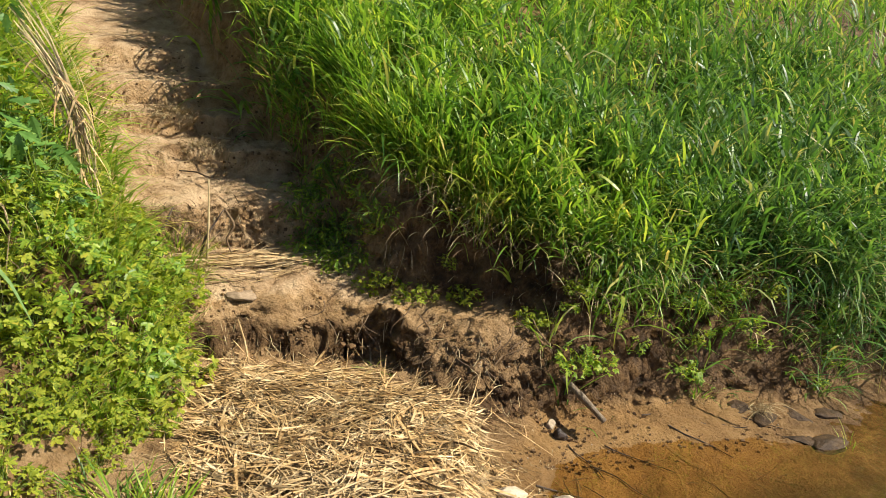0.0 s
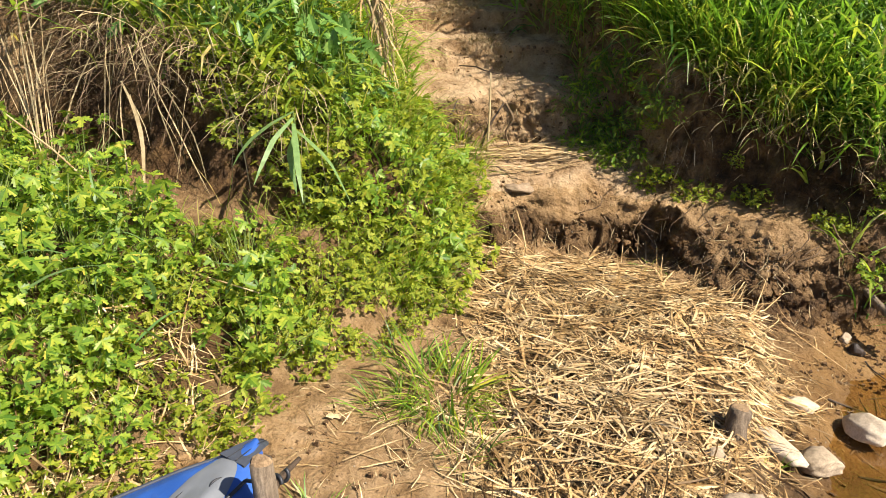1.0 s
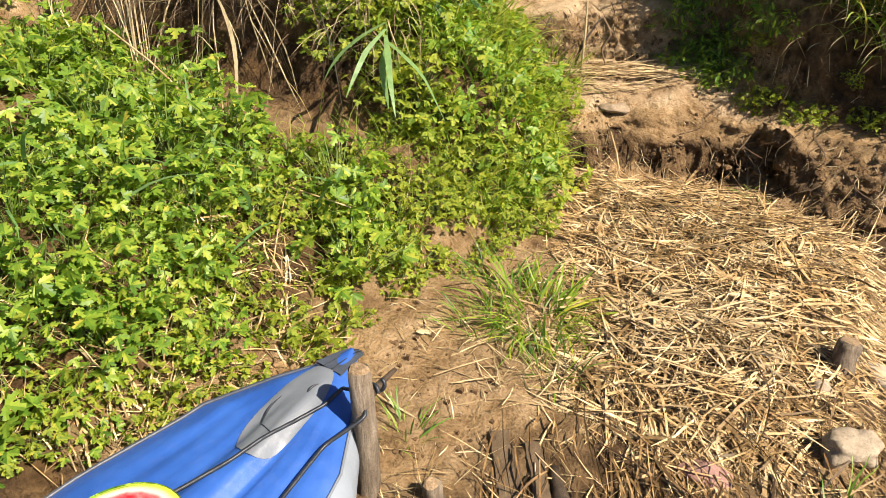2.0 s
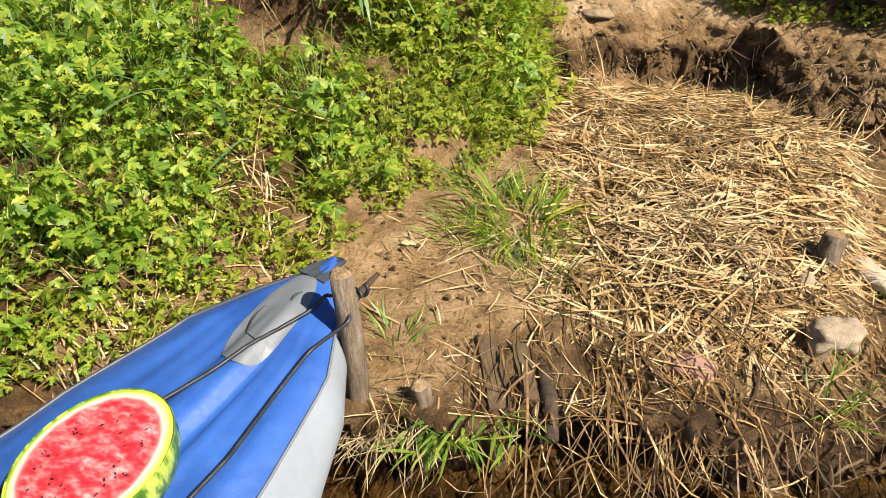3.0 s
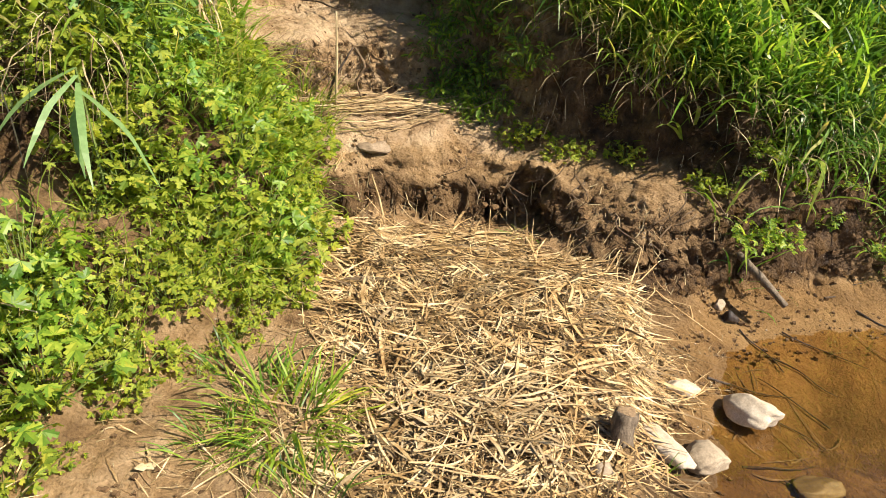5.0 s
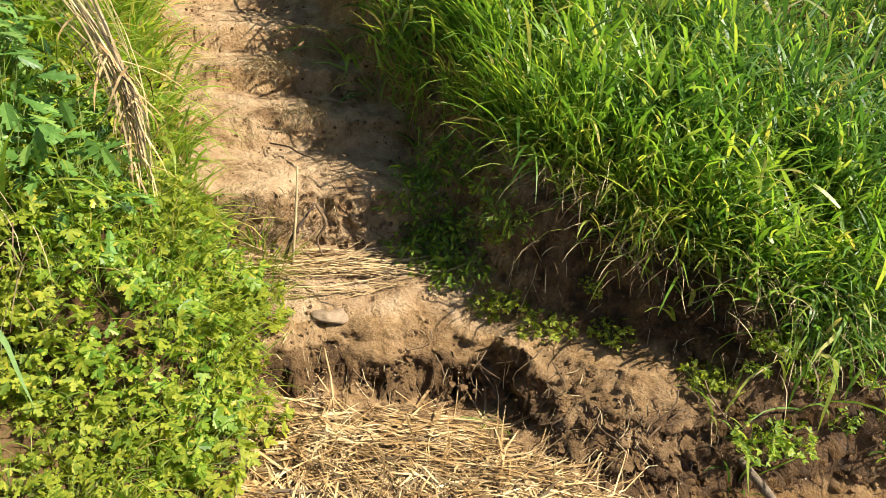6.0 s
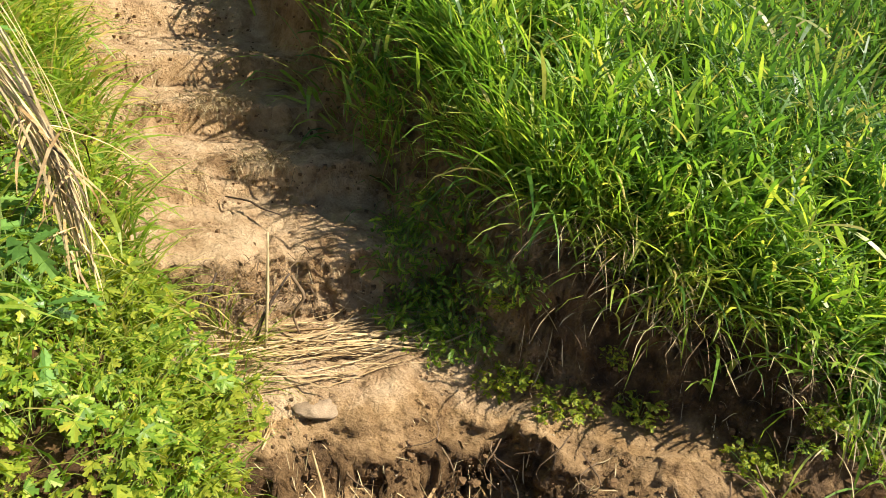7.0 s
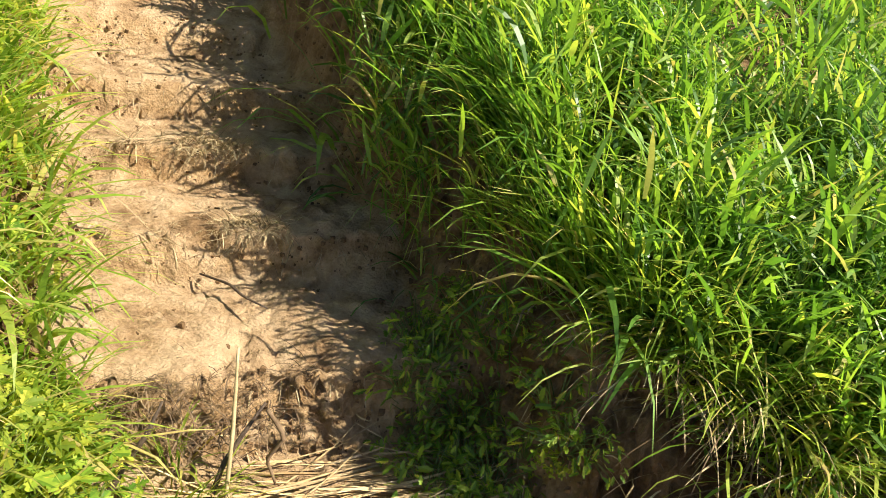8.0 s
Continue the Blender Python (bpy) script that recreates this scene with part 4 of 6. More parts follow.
# ---- straw ----
def stalks(x, y, az, length, width, lift, seed, bend=0.2, tilt=0.13, k=5, kink=0.0):
    """Flat dry stalks lying on the ground round the points (x, y)."""
    r = np.random.default_rng(seed)
    n = len(x)
    t = np.linspace(-0.5, 0.5, k)
    curve = r.normal(0, bend, n)
    A = az[:, None] + curve[:, None] * t[None] * 2
    if kink:
        A = A + np.cumsum(r.normal(0, kink, (n, k)) * (r.uniform(0, 1, (n, k)) < 0.35), 1)
    dx, dy = np.cos(A) * length[:, None] / (k - 1), np.sin(A) * length[:, None] / (k - 1)
    X = x[:, None] + np.cumsum(dx, 1) - dx.sum(1, keepdims=True) / 2
    Y = y[:, None] + np.cumsum(dy, 1) - dy.sum(1, keepdims=True) / 2
    mid = ground(x, y)
    G = ground(X.ravel(), Y.ravel()).reshape(n, k)
    G1 = np.minimum(G, mid[:, None] + 0.05)
    Z = np.maximum(0.45 * G1 + 0.55 * mid[:, None], G1) + lift[:, None] + (t[None] * length[:, None]) * r.normal(0, tilt, n)[:, None] + 0.015 * (0.25 - t[None] ** 2)
    P = np.stack([X, Y, np.where(G > mid[:, None] + 0.09, Z, np.maximum(Z, G + 0.004))], -1)
    W = width[:, None] * np.interp(np.linspace(0, 1, k), [0, 0.25, 0.7, 1], [0.5, 1, 0.8, 0.15])[None]
    roll = r.normal(0, 0.5, n)
    U = np.stack([-np.sin(A) * np.cos(roll)[:, None], np.cos(A) * np.cos(roll)[:, None], np.broadcast_to(np.sin(roll)[:, None], A.shape)], -1)
    return P, W, U


def scatter(n, xr, yr, keep, r):
    out = [np.empty(0), np.empty(0)]
    while len(out[0]) < n:
        x, y = r.uniform(*xr, n), r.uniform(*yr, n)
        ok = r.uniform(0, 1, n) < keep(x, y)
        out = [np.concatenate([out[0], x[ok]]), np.concatenate([out[1], y[ok]])]
    return out[0][:n], out[1][:n]


def build_straw():
    r = np.random.default_rng(5)
    pile = base("straw_pile", (-0.35, 2.2, 0.2), "flattened pile of dry golden straw on the bank", "straw")
    o = np.array([-0.35, 2.2, 0.2])
    keep = lambda x, y: (side(CUT_TOE, x, y) < -0.03) * (1 - 0.55 * ss(2.6, 2.9, y)) * ss(-0.06, 0.1, inside_pile(x, y) + 0.07 * fbm(x, y, 4, 51)) * (0.45 + 0.55 * ss(-0.35, 0.1, fbm(x, y, 3.5, 52)))
    n = 12500
    x, y = scatter(n, (-1.15, 0.45), (1.15, 3.2), keep, r)
    back = ss(2.6, 2.95, y)
    az = np.where(r.uniform(0, 1, n) < 0.06 + 0.7 * back, r.normal(0.25, 0.35, n), r.uniform(0, np.pi, n))
    az = np.where((r.uniform(0, 1, n) < 0.5) & (y < 1.6), r.normal(-1.25, 0.4, n), az)
    length = r.gamma(3, 0.046, n).clip(0.03, 0.42) * (1 + 0.7 * back)
    width = r.uniform(0.0011, 0.0036, n) * np.where(r.uniform(0, 1, n) < 0.22, 1.7, 1.0)
    lift = 0.004 + (r.uniform(0, 1, n) ** 1.6 * 0.06 + 0.02 * np.maximum(fbm(x, y, 7, 55), -0.2)).clip(0) * ss(-0.05, 0.3, inside_pile(x, y))
    P, W, U = stalks(x, y, az, length, width, lift, 6, 0.2, k=6, kink=0.16)
    top = np.argsort(-lift)[:1200]
    near = top[np.argsort(np.hypot(x[top] + 0.3, y[top] - 1.9))][:290]
    rest = np.setdiff1d(np.arange(n), near)
    V, F = ribbons(P[rest] - o, W[rest], U[rest])
    tagged(part("straw_layer", V, F, STRAW, pile, "matted flattened straw"), kind="stuff")
    for i in near:
        c = P[i].mean(0)
        V, F = ribbons((P[i] - c)[None], W[i][None], U[i][None])
        Vb = V - np.array([0, 0, 0.0015])
        part("straw", *joined([(V, F), (Vb, F[:, ::-1])]), STRAW_PIECE, pile, m=Matrix.Translation(c - o))
    # a sheaf laid across the first earth step
    sheaf = base("straw_sheaf", (-0.95, 3.4, 0.53), "thin sheaf of pale straw laid across the earth step", "straw")
    o = np.array([-0.95, 3.4, 0.53])
    n = 230
    t = r.uniform(-0.5, 0.5, n)
    x, y = -0.92 + 0.62 * t + r.normal(0, 0.05, n), 3.36 + 0.34 * t + r.normal(0, 0.065, n)
    P, W, U = stalks(x, y, r.normal(0.48, 0.22, n), r.uniform(0.14, 0.55, n), r.uniform(0.0014, 0.0036, n), r.uniform(0.005, 0.04, n), 8, 0.1)
    for i in range(n):
        c = P[i].mean(0)
        part("straw", *ribbons((P[i] - c)[None], W[i][None], U[i][None]), STRAW_PIECE, sheaf, m=Matrix.Translation(c - o))
    # loose stalks along the edge, on the dirt, on the slope and over the bank
    n = 1150
    def loose(x, y):
        d = inside_pile(x, y)
        edge = ss(-0.4, -0.02, d) * (d < 0.02) * (y < 3.05)
        wash = ss(0.16, 0.0, np.abs(side(WATERLINE, x, y) - 0.06)) * (x > -0.8) * (y < 1.9)
        slope = 0.5 * ss(0.12, 0.0, np.abs(side(LEFT_FOOT, x, y) - 0.1)) * (y < 1.9)
        tuft = 0.5 * ss(0.42, 0.1, np.hypot(x + 0.75, y - 1.72)) + 0.12 * (side(LEFT_FOOT, x, y) < 0.1) * (y < 1.8) * (x > -1.2)
        return np.clip(0.22 * edge + 0.5 * wash + slope + tuft, 0, 1) * (ground(x, y) > 0.02)
    x, y = scatter(n, (-1.9, 0.6), (0.5, 3.1), loose, r)
    P, W, U = stalks(x, y, r.uniform(0, np.pi, n), r.gamma(3, 0.045, n).clip(0.03, 0.4), r.uniform(0.0006, 0.0024, n), r.uniform(0.003, 0.016, n), 9, 0.15, 0.12, kink=0.18)
    scattered = base("loose_straw", (-0.6, 1.5, 0.2), "scattered dry stalks on bare earth round the tussock", "straw")
    o = np.array([-0.6, 1.5, 0.2])
    order = np.argsort(np.hypot(x + 0.6, y - 1.45))
    for i in order[:290]:
        c = P[i].mean(0)
        part("straw", *ribbons((P[i] - c)[None], W[i][None], U[i][None]), STRAW_PIECE, scattered, m=Matrix.Translation(c - o))
    far = order[290:]
    V, F = ribbons(P[far] - o, W[far], U[far])
    tagged(part("straw_litter", V, F, STRAW, scattered, "thin scatter of dry stalks"), kind="stuff")
    # long stalks raked over the front of the terrace towards the water
    n = 340
    x, y = scatter(n, (-0.62, 0.42), (1.1, 1.85), lambda x, y: ss(0.0, 0.06, side(WATERLINE, x, y)) * ss(0.5, 0.25, side(WATERLINE, x, y)) * (0.3 + 0.7 * ss(-0.2, 0.2, fbm(x, y, 5, 57))) * (1 - 0.6 * (x < -0.42)), r)
    P, W, U = stalks(x, y, r.normal(-1.05, 0.55, n), r.gamma(4, 0.05, n).clip(0.06, 0.42), r.uniform(0.001, 0.0034, n), r.uniform(0.004, 0.035, n), 58, 0.2, 0.12, k=6, kink=0.2)
    V, F = ribbons(P, W, U)
    thing("raked_straw", V, F, STRAW_DAMP, "long damp straw lying over the bank edge", "straw", kind="stuff")
    # dry litter and dead grass under the herbs beside the boat
    n = 800
    x, y = scatter(n, (-2.0, -1.05), (0.35, 1.5), lambda x, y: ss(-0.12, 0.0, side(LEFT_FOOT, x, y)) * ss(0.42, 0.2, side(LEFT_FOOT, x, y)), r)
    P, W, U = stalks(x, y, r.uniform(0, np.pi, n), r.gamma(3, 0.045, n).clip(0.04, 0.35), r.uniform(0.0009, 0.0035, n), r.uniform(0.004, 0.06, n), 59, 0.3, 0.3, k=6, kink=0.2)
    V, F = ribbons(P, W, U)
    thing("slope_litter", V, F, STRAW, "dry stalks and dead leaves under the herbs beside the boat", "straw", kind="stuff")
    # roots and stalks that hang over the undercut edge to the water
    n = 48
    x = r.uniform(-0.82, 0.42, n)
    yb = np.interp(x, [-0.85, -0.45, 0.0, 0.28, 0.45], [0.95, 1.09, 1.3, 1.47, 1.64]) + r.normal(0.01, 0.03, n)
    B = np.stack([x, yb, ground(x, yb) + r.uniform(-0.08, 0.02, n)], 1)
    V, F = blades(B, r.normal(-1.5, 0.7, n), r.uniform(0.07, 0.34, n), r.uniform(0.001, 0.0028, n), r.uniform(1.0, 2.0, n), r.uniform(0.1, 0.9, n), 6, 12)
    thing("hanging_stalks", V, F, STRAW_DAMP, "pale roots and dead stalks hanging over the bank edge", "dead grass", kind="stuff")
    n = 90
    x = r.uniform(-0.82, 0.42, n)
    yb = np.interp(x, [-0.85, -0.45, 0.0, 0.28, 0.45], [0.95, 1.08, 1.29, 1.46, 1.63]) + r.normal(0.0, 0.02, n)
    B = np.stack([x, yb, ground(x, yb) - r.uniform(0.0, 0.1, n)], 1)
    V, F = blades(B, r.normal(-1.5, 0.6, n), r.uniform(0.03, 0.13, n), r.uniform(0.001, 0.0035, n), r.uniform(0.8, 1.5, n), r.uniform(1.0, 2.0, n), 6, 14)
    thing("hanging_roots", V, F, ROOT, "dark bare roots hanging from the undercut bank edge", "roots", kind="stuff")


build_straw()


# ---- leafy plants ----
def leaflet(length, width, teeth, r):
    """A toothed leaflet along +x, folded a little on its midrib."""
    xs = np.linspace(0, 1, teeth * 2 + 1)
    V, F = [], []
    mid = [(x * length, 0, 0.0) for x in xs]
    for sgn in (1, -1):
        rim = []
        for i, x in enumerate(xs):
            w = width * np.sin(np.pi * min(1, 0.06 + x * 0.94)) ** 0.7 * (1.0 if i % 2 else 0.5)
            rim.append((x * length + (0.13 * length if i % 2 else 0), sgn * w, 0.16 * w - 0.10 * length * x * x))
        n = len(V)
        V += [(a, b, c - 0.10 * length * (a / length) ** 2) for a, b, c in mid] + rim
        k = len(xs)
        for i in range(k - 1):
            q = [n + i, n + i + 1, n + k + i + 1, n + k + i]
            F.append(q if sgn > 0 else q[::-1])
    return np.array(V), F


def leaf_lobed(size, r):
    """Three toothed lobes, the middle one longest."""
    out = []
    for a, q in ((0, 1.0), (radians(68), 0.82), (radians(-68), 0.82)):
        V, F = leaflet(size * q * 0.66, size * q * 0.24, 3, r)
        c, s = math.cos(a), math.sin(a)
        out.append((V @ np.array([[c, s, 0], [-s, c, 0], [0, 0, 1]]), F))
    return joined(out)


def leaf_oval(size, r):
    return leaflet(size, size * 0.27, 4, r)


def herb(seed, material, leaves, spread, tall, size, kind, wisps=0):
    """Plant meshes: one of leaves, one of stems, from a tuft at the origin."""
    r = np.random.default_rng(seed)
    L, S = [], []
    for i in range(leaves):
        a, q = r.uniform(0, 2 * np.pi), math.sqrt(r.uniform(0.02, 1)) * spread
        h = tall * (1 - 0.5 * (q / spread) ** 2) * r.uniform(0.2, 1.1)
        tip = np.array([q * math.cos(a), q * math.sin(a), h])
        V, F = kind(size * r.uniform(0.6, 1.2), r)
        m = Euler((r.normal(0, 0.5), r.normal(0.3, 0.5), a + r.normal(0, 0.8))).to_matrix()
        L.append((V @ np.array(m).T + tip, F))
        if i % 2 == 0:
            S.append(tube([(0.25 * tip[0], 0.25 * tip[1], 0), 0.6 * tip * (1, 1, 1.1), tip], [0.0018, 0.0014, 0.001], 3, cap=False))
    for i in range(wisps):
        a = r.uniform(0, 2 * np.pi)
        S.append(blades(np.zeros((1, 3)), np.array([a]), np.array([r.uniform(0.1, 0.24)]), np.array([0.002]), np.array([r.uniform(0.2, 0.8)]), np.array([0.9]), 5, seed + i))
    return mesh_of("foliage", *joined(L), material), mesh_of("stalk_tangle", *joined(S), STEM)


def plant_out(name, variants, spots, label, category, group, seed, scale=(0.75, 1.25)):
    r = np.random.default_rng(seed)
    made = {}
    for i, (x, y) in enumerate(spots):
        v = int(r.integers(len(variants)))
        s = r.uniform(*scale)
        m = pose(x, y, height(x, y) - 0.01, r.normal(0, 6), r.normal(0, 6), r.uniform(0, 360))
        if v not in made:
            ob = new(name)
            ob.empty_display_size = 0.03
            tagged(ob, label, category, group)
            for part_name, me in zip(("foliage", "stalk_tangle"), variants[v]):
                tagged(shared(part_name, me, ob, Matrix()), kind="stuff")
            ob.matrix_world = m @ Matrix.Diagonal((s, s, s, 1))
            made[v] = ob
        else:
            c = copy_thing(made[v], m)
            c.scale = (s, s, s)


def spaced(xr, yr, keep, n, gap, seed):
    r = np.random.default_rng(seed)
    pts = []
    for _ in range(n * 60):
        x, y = r.uniform(*xr), r.uniform(*yr)
        if r.uniform() < float(keep(np.array([x]), np.array([y]))[0]) and all((x - a) ** 2 + (y - b) ** 2 > gap * gap for a, b in pts):
            pts.append((x, y))
            if len(pts) >= n:
                break
    return pts


def build_herbs():
    big = [herb(40 + i, HERB, 84, 0.15, 0.21, 0.052, leaf_lobed, 3) for i in range(6)]
    low = [herb(60 + i, HERB_YELLOW, 74, 0.12, 0.135, 0.044, leaf_lobed, 7) for i in range(5)]
    lush_low = [herb(70 + i, HERB, 70, 0.12, 0.15, 0.046, leaf_lobed, 5) for i in range(2)]
    net = [herb(80 + i, NETTLE, 60, 0.12, 0.34, 0.066, leaf_oval, 3) for i in range(4)]
    dl = lambda x, y: side(LEFT_FOOT, x, y)
    lush = lambda x, y: ss(0.09, 0.18, dl(x, y) + 0.06 * fbm(x, y, 5, 71) + 0.10 * ss(1.15, 0.85, y)) * ss(2.4, 2.0, dl(x, y)) * ss(1.92, 1.72, y + 0.12 * fbm(x, y, 4, 70) - 0.15 * ss(-1.8, -2.3, x)) * (0.25 + 0.75 * ss(-0.35, 0.0, fbm(x, y, 4, 78)))
    plant_out("leafy_herb", big, spaced((-3.4, -1.1), (0.2, 2.5), lush, 108, 0.095, 1), "lush green herb with lobed toothed leaves on the slope", "plant", "herbs on the slope", 2)
    mound = lambda x, y: ss(-0.02, 0.08, dl(x, y)) * ss(1.05, 0.75, dl(x, y)) * ss(0.0, 0.12, side(LEFT_WALL, x, y)) * ss(3.3, 3.15, y) * (ss(-0.2, 0.1, fbm(x, y, 5, 73)) * 0.75 + 0.25)
    plant_out("leafy_herb", low + lush_low, spaced((-1.9, -0.85), (2.0, 3.3), mound, 92, 0.058, 3), "yellow-green low herb with small lobed leaves on the mound", "plant", "herbs on the mound", 4)
    foot = lambda x, y: ss(-0.10, 0.0, dl(x, y)) * ss(0.3, 0.2, dl(x, y)) * (y < 1.15)
    plant_out("leafy_herb", lush_low + low[:2], spaced((-2.1, -1.05), (0.2, 1.15), foot, 30, 0.075, 13), "small bright green herb growing beside the boat", "plant", "herbs beside the boat", 14, (0.5, 0.95))
    thin = lambda x, y: ss(-0.14, 0.02, dl(x, y)) * ss(0.55, 0.4, dl(x, y)) * (y > 1.25) * (y < 2.4) * (0.22 + ss(-0.1, 0.25, fbm(x, y, 6, 75)) + 0.6 * ss(2.0, 2.3, y)) * (1 - 0.7 * (x > -1.60) * (x < -1.32) * (y > 1.92) * (y < 2.2))
    plant_out("leafy_herb", low, spaced((-1.7, -0.82), (1.2, 2.45), thin, 78, 0.05, 5), "sparse small herb growing on bare earth", "plant", "sparse herbs", 6, (0.35, 0.9))
    wall = lambda x, y: ss(0.42, 0.6, dl(x, y)) * ss(2.4, 1.9, dl(x, y)) * ss(0.16, 0.26, side(LEFT_WALL, x, y)) * ss(3.5, 3.2, y) * np.maximum(ss(2.3, 2.5, y - 0.4 * (x + 1.4)), 0.5 * (x < -1.6) * (y > 2.36))
    plant_out("dark_leaved_herb", net, spaced((-3.4, -1.3), (1.6, 3.4), wall, 84, 0.085, 7), "tall dark green herb with oval leaves on the bank", "plant", "tall herbs", 8, (0.8, 1.3))
    dc = lambda x, y: side(CUT_TOE, x, y)
    front = lambda x, y: np.where(x < 0.45, ss(0.09, 0.03, np.abs(side(RIGHT_EDGE, x, y))), ss(0.08, 0.16, dc(x, y)) * ss(0.34, 0.24, dc(x, y))) * (x > -0.4) * (x < 1.6) * ss(-0.3, 0.1, fbm(x, y, 7, 77))
    plant_out("leafy_herb", low, spaced((-0.4, 1.6), (2.9, 3.8), front, 24, 0.07, 9), "small green herb below the overhanging grass", "plant", "herbs under the grass", 10, (0.35, 0.75))
    shore = lambda x, y: ss(0.03, 0.07, dc(x, y)) * ss(0.22, 0.14, dc(x, y)) * (0.3 + 0.7 * ss(-0.2, 0.1, fbm(x, y, 5, 99)))
    plant_out("leafy_herb", lush_low, spaced((0.5, 2.0), (3.0, 3.9), shore, 30, 0.06, 15), "small green herb at the foot of the muddy bank", "plant", "herbs at the foot of the bank", 16, (0.35, 0.8))
    nook = lambda x, y: ss(-0.24, -0.14, -side(RIGHT_EDGE, x, y)) * ss(0.14, 0.05, -side(RIGHT_EDGE, x, y)) * (y > 3.46) * (y < 3.95) * (x > -0.82) * (0.4 + 0.6 * ss(-0.1, 0.2, fbm(x, y, 6, 79)))
    small = [herb(95 + i, HERB, 80, 0.11, 0.12, 0.030, leaf_oval, 3) for i in range(3)]
    plant_out("leafy_herb", small, spaced((-1.1, -0.3), (3.4, 4.2), nook, 40, 0.055, 11), "small green herb in the shade beside the path", "plant", "herbs beside the path", 12, (0.6, 1.15))


build_herbs()


# ---- grasses ----
def build_grass():
    r = np.random.default_rng(17)
    dc = lambda x, y: side(CUT_TOE, x, y)
    dr = lambda x, y: -side(RIGHT_EDGE, x, y)
    def keep(x, y):
        rim = ss(0.20, 0.30, dc(x, y) + 0.05 * fbm(x, y, 5, 81) + 0.3 * (x < 0.2) + (0.08 + 0.12 * ss(1.0, 1.3, x)) * ss(0.45, 0.7, x) * ss(-0.15, 0.15, fbm(x, 0 * y, 2.4, 95) + 0.2 + 0.3 * ss(1.5, 1.8, x)))
        edge = ss(0.04, 0.13, dr(x, y) + 0.05 * fbm(x, y, 4, 82) - (0.05 * ss(0.5, 0.3, x) + 0.01 * ss(-0.1, -0.3, x)) * ss(3.95, 3.7, y) + 0.06 * ss(3.8, 4.1, y))
        nook = ss(0.12, 0.22, np.hypot(x + 0.32, (y - 3.38) * 1.1) + 0.03 * fbm(x, y, 8, 94))
        return rim * edge * nook * (1 - 0.3 * ss(0.45, 0.15, dr(x, y)) * ss(3.4, 3.7, y)) * (0.15 + 0.85 * ss(-0.35, 0.15, fbm(x, y, 5, 83)))
    sets = [((-1.6, 2.6), (3.0, 4.6), 4500), ((-3.0, 4.5), (4.3, 7.5), 6500), ((-8, 14), (7.0, 16.0), 8000)]
    for i, (xr, yr, n) in enumerate(sets):
        tufts = n // 13
        cx, cy = scatter(tufts, xr, yr, keep, r)
        who = r.integers(0, tufts, n)
        ox, oy = r.normal(0, 0.032 * (1 + i), n), r.normal(0, 0.032 * (1 + i), n)
        x, y = cx[who] + ox, cy[who] + oy
        z = ground(x, y)
        d = np.minimum(dc(x, y) * 1.2, dr(x, y) * 1.6)
        # outward over the edge near the rim, any way further in
        e = 0.02
        ax = -(ground(x + e, y) - ground(x - e, y))
        ay = -(ground(x, y + e) - ground(x, y - e))
        out = np.arctan2(ay - 0.1, ax - 0.1)
        az = np.where(r.uniform(0, 1, n) < 0.65, np.arctan2(oy, ox), out + r.normal(0, 0.9, n))
        rim = ss(0.6, 0.1, d)
        tall = (0.42 - 0.04 * ss(0.05, 1.0, d)) * (1 + 0.25 * fbm(x, y, 3, 84)) * (1 + 0.35 * i)
        tall = tall * (1 - 0.4 * ss(0.5, 0.25, dc(x, y)) * ss(-0.4, 0.1, x) * ss(0.95, 0.65, x))
        hang = ss(0.6, 0.9, x) * ss(0.55, 0.2, dc(x, y))
        tall = tall * (1 + hang * (0.35 + 0.5 * fbm(x, 0 * y, 3.2, 86)))
        length = tall * r.uniform(0.45, 1.25, n)
        width = r.gamma(4, 0.0016, n).clip(0.0016, 0.0105) * (1 + 0.4 * i)
        B = np.stack([x, y, z - 0.01], 1)
        lean, droop = r.uniform(0.05, 0.9, n) + 0.25 * rim, r.uniform(0.2, 2.1, n) + 0.3 * rim + 0.5 * hang
        blue = (cx + 0.5 * fbm(cx, cy, 1.5, 88) - 0.7 * np.maximum(cy - 4.5, 0) - 0.9 * ss(0.75, 0.35, dc(cx, cy)) * ss(1.5, 1.1, cx) + 0.25 * ss(3.8, 4.2, cy) + r.normal(0, 0.25, tufts) > 0.3)[who]
        for pick, material, lab in ((~blue, GRASS, "dense tall green grass arching over the bank"), (blue, GRASS_BLUE, "dark blue-green reedy grass hanging over the bank")):
            V, F = blades(B[pick], az[pick], length[pick], width[pick], lean[pick], droop[pick], 6 if i == 0 else 5, 20 + i)
            thing("grass", V, F, material, lab, "grass", kind="stuff")
        # upright stems with short broad leaves among the blades
        if i == 2:
            continue
        n = (4600, 3200)[i]
        x, y = scatter(n, xr, yr, lambda x, y: keep(x, y) * (0.35 + 0.65 * ss(-0.2, 0.2, fbm(x, y, 3, 91))), r)
        z = ground(x, y)
        d = np.minimum(dc(x, y) * 1.2, dr(x, y) * 1.6)
        tall = (0.38 - 0.02 * ss(0.05, 0.95, d)) * r.uniform(0.6, 1.2, n) * (1 + 0.3 * i) * (1 - 0.4 * ss(0.5, 0.25, dc(x, y)) * ss(-0.4, 0.1, x) * ss(0.95, 0.65, x))
        e = 0.02
        out = np.arctan2(-(ground(x, y + e) - ground(x, y - e)) - 0.15, -(ground(x + e, y) - ground(x - e, y)) - 0.1)
        az, tip = out + r.normal(0, 0.8, n), r.uniform(0.05, 0.35, n) + 0.3 * ss(0.4, 0.1, d)
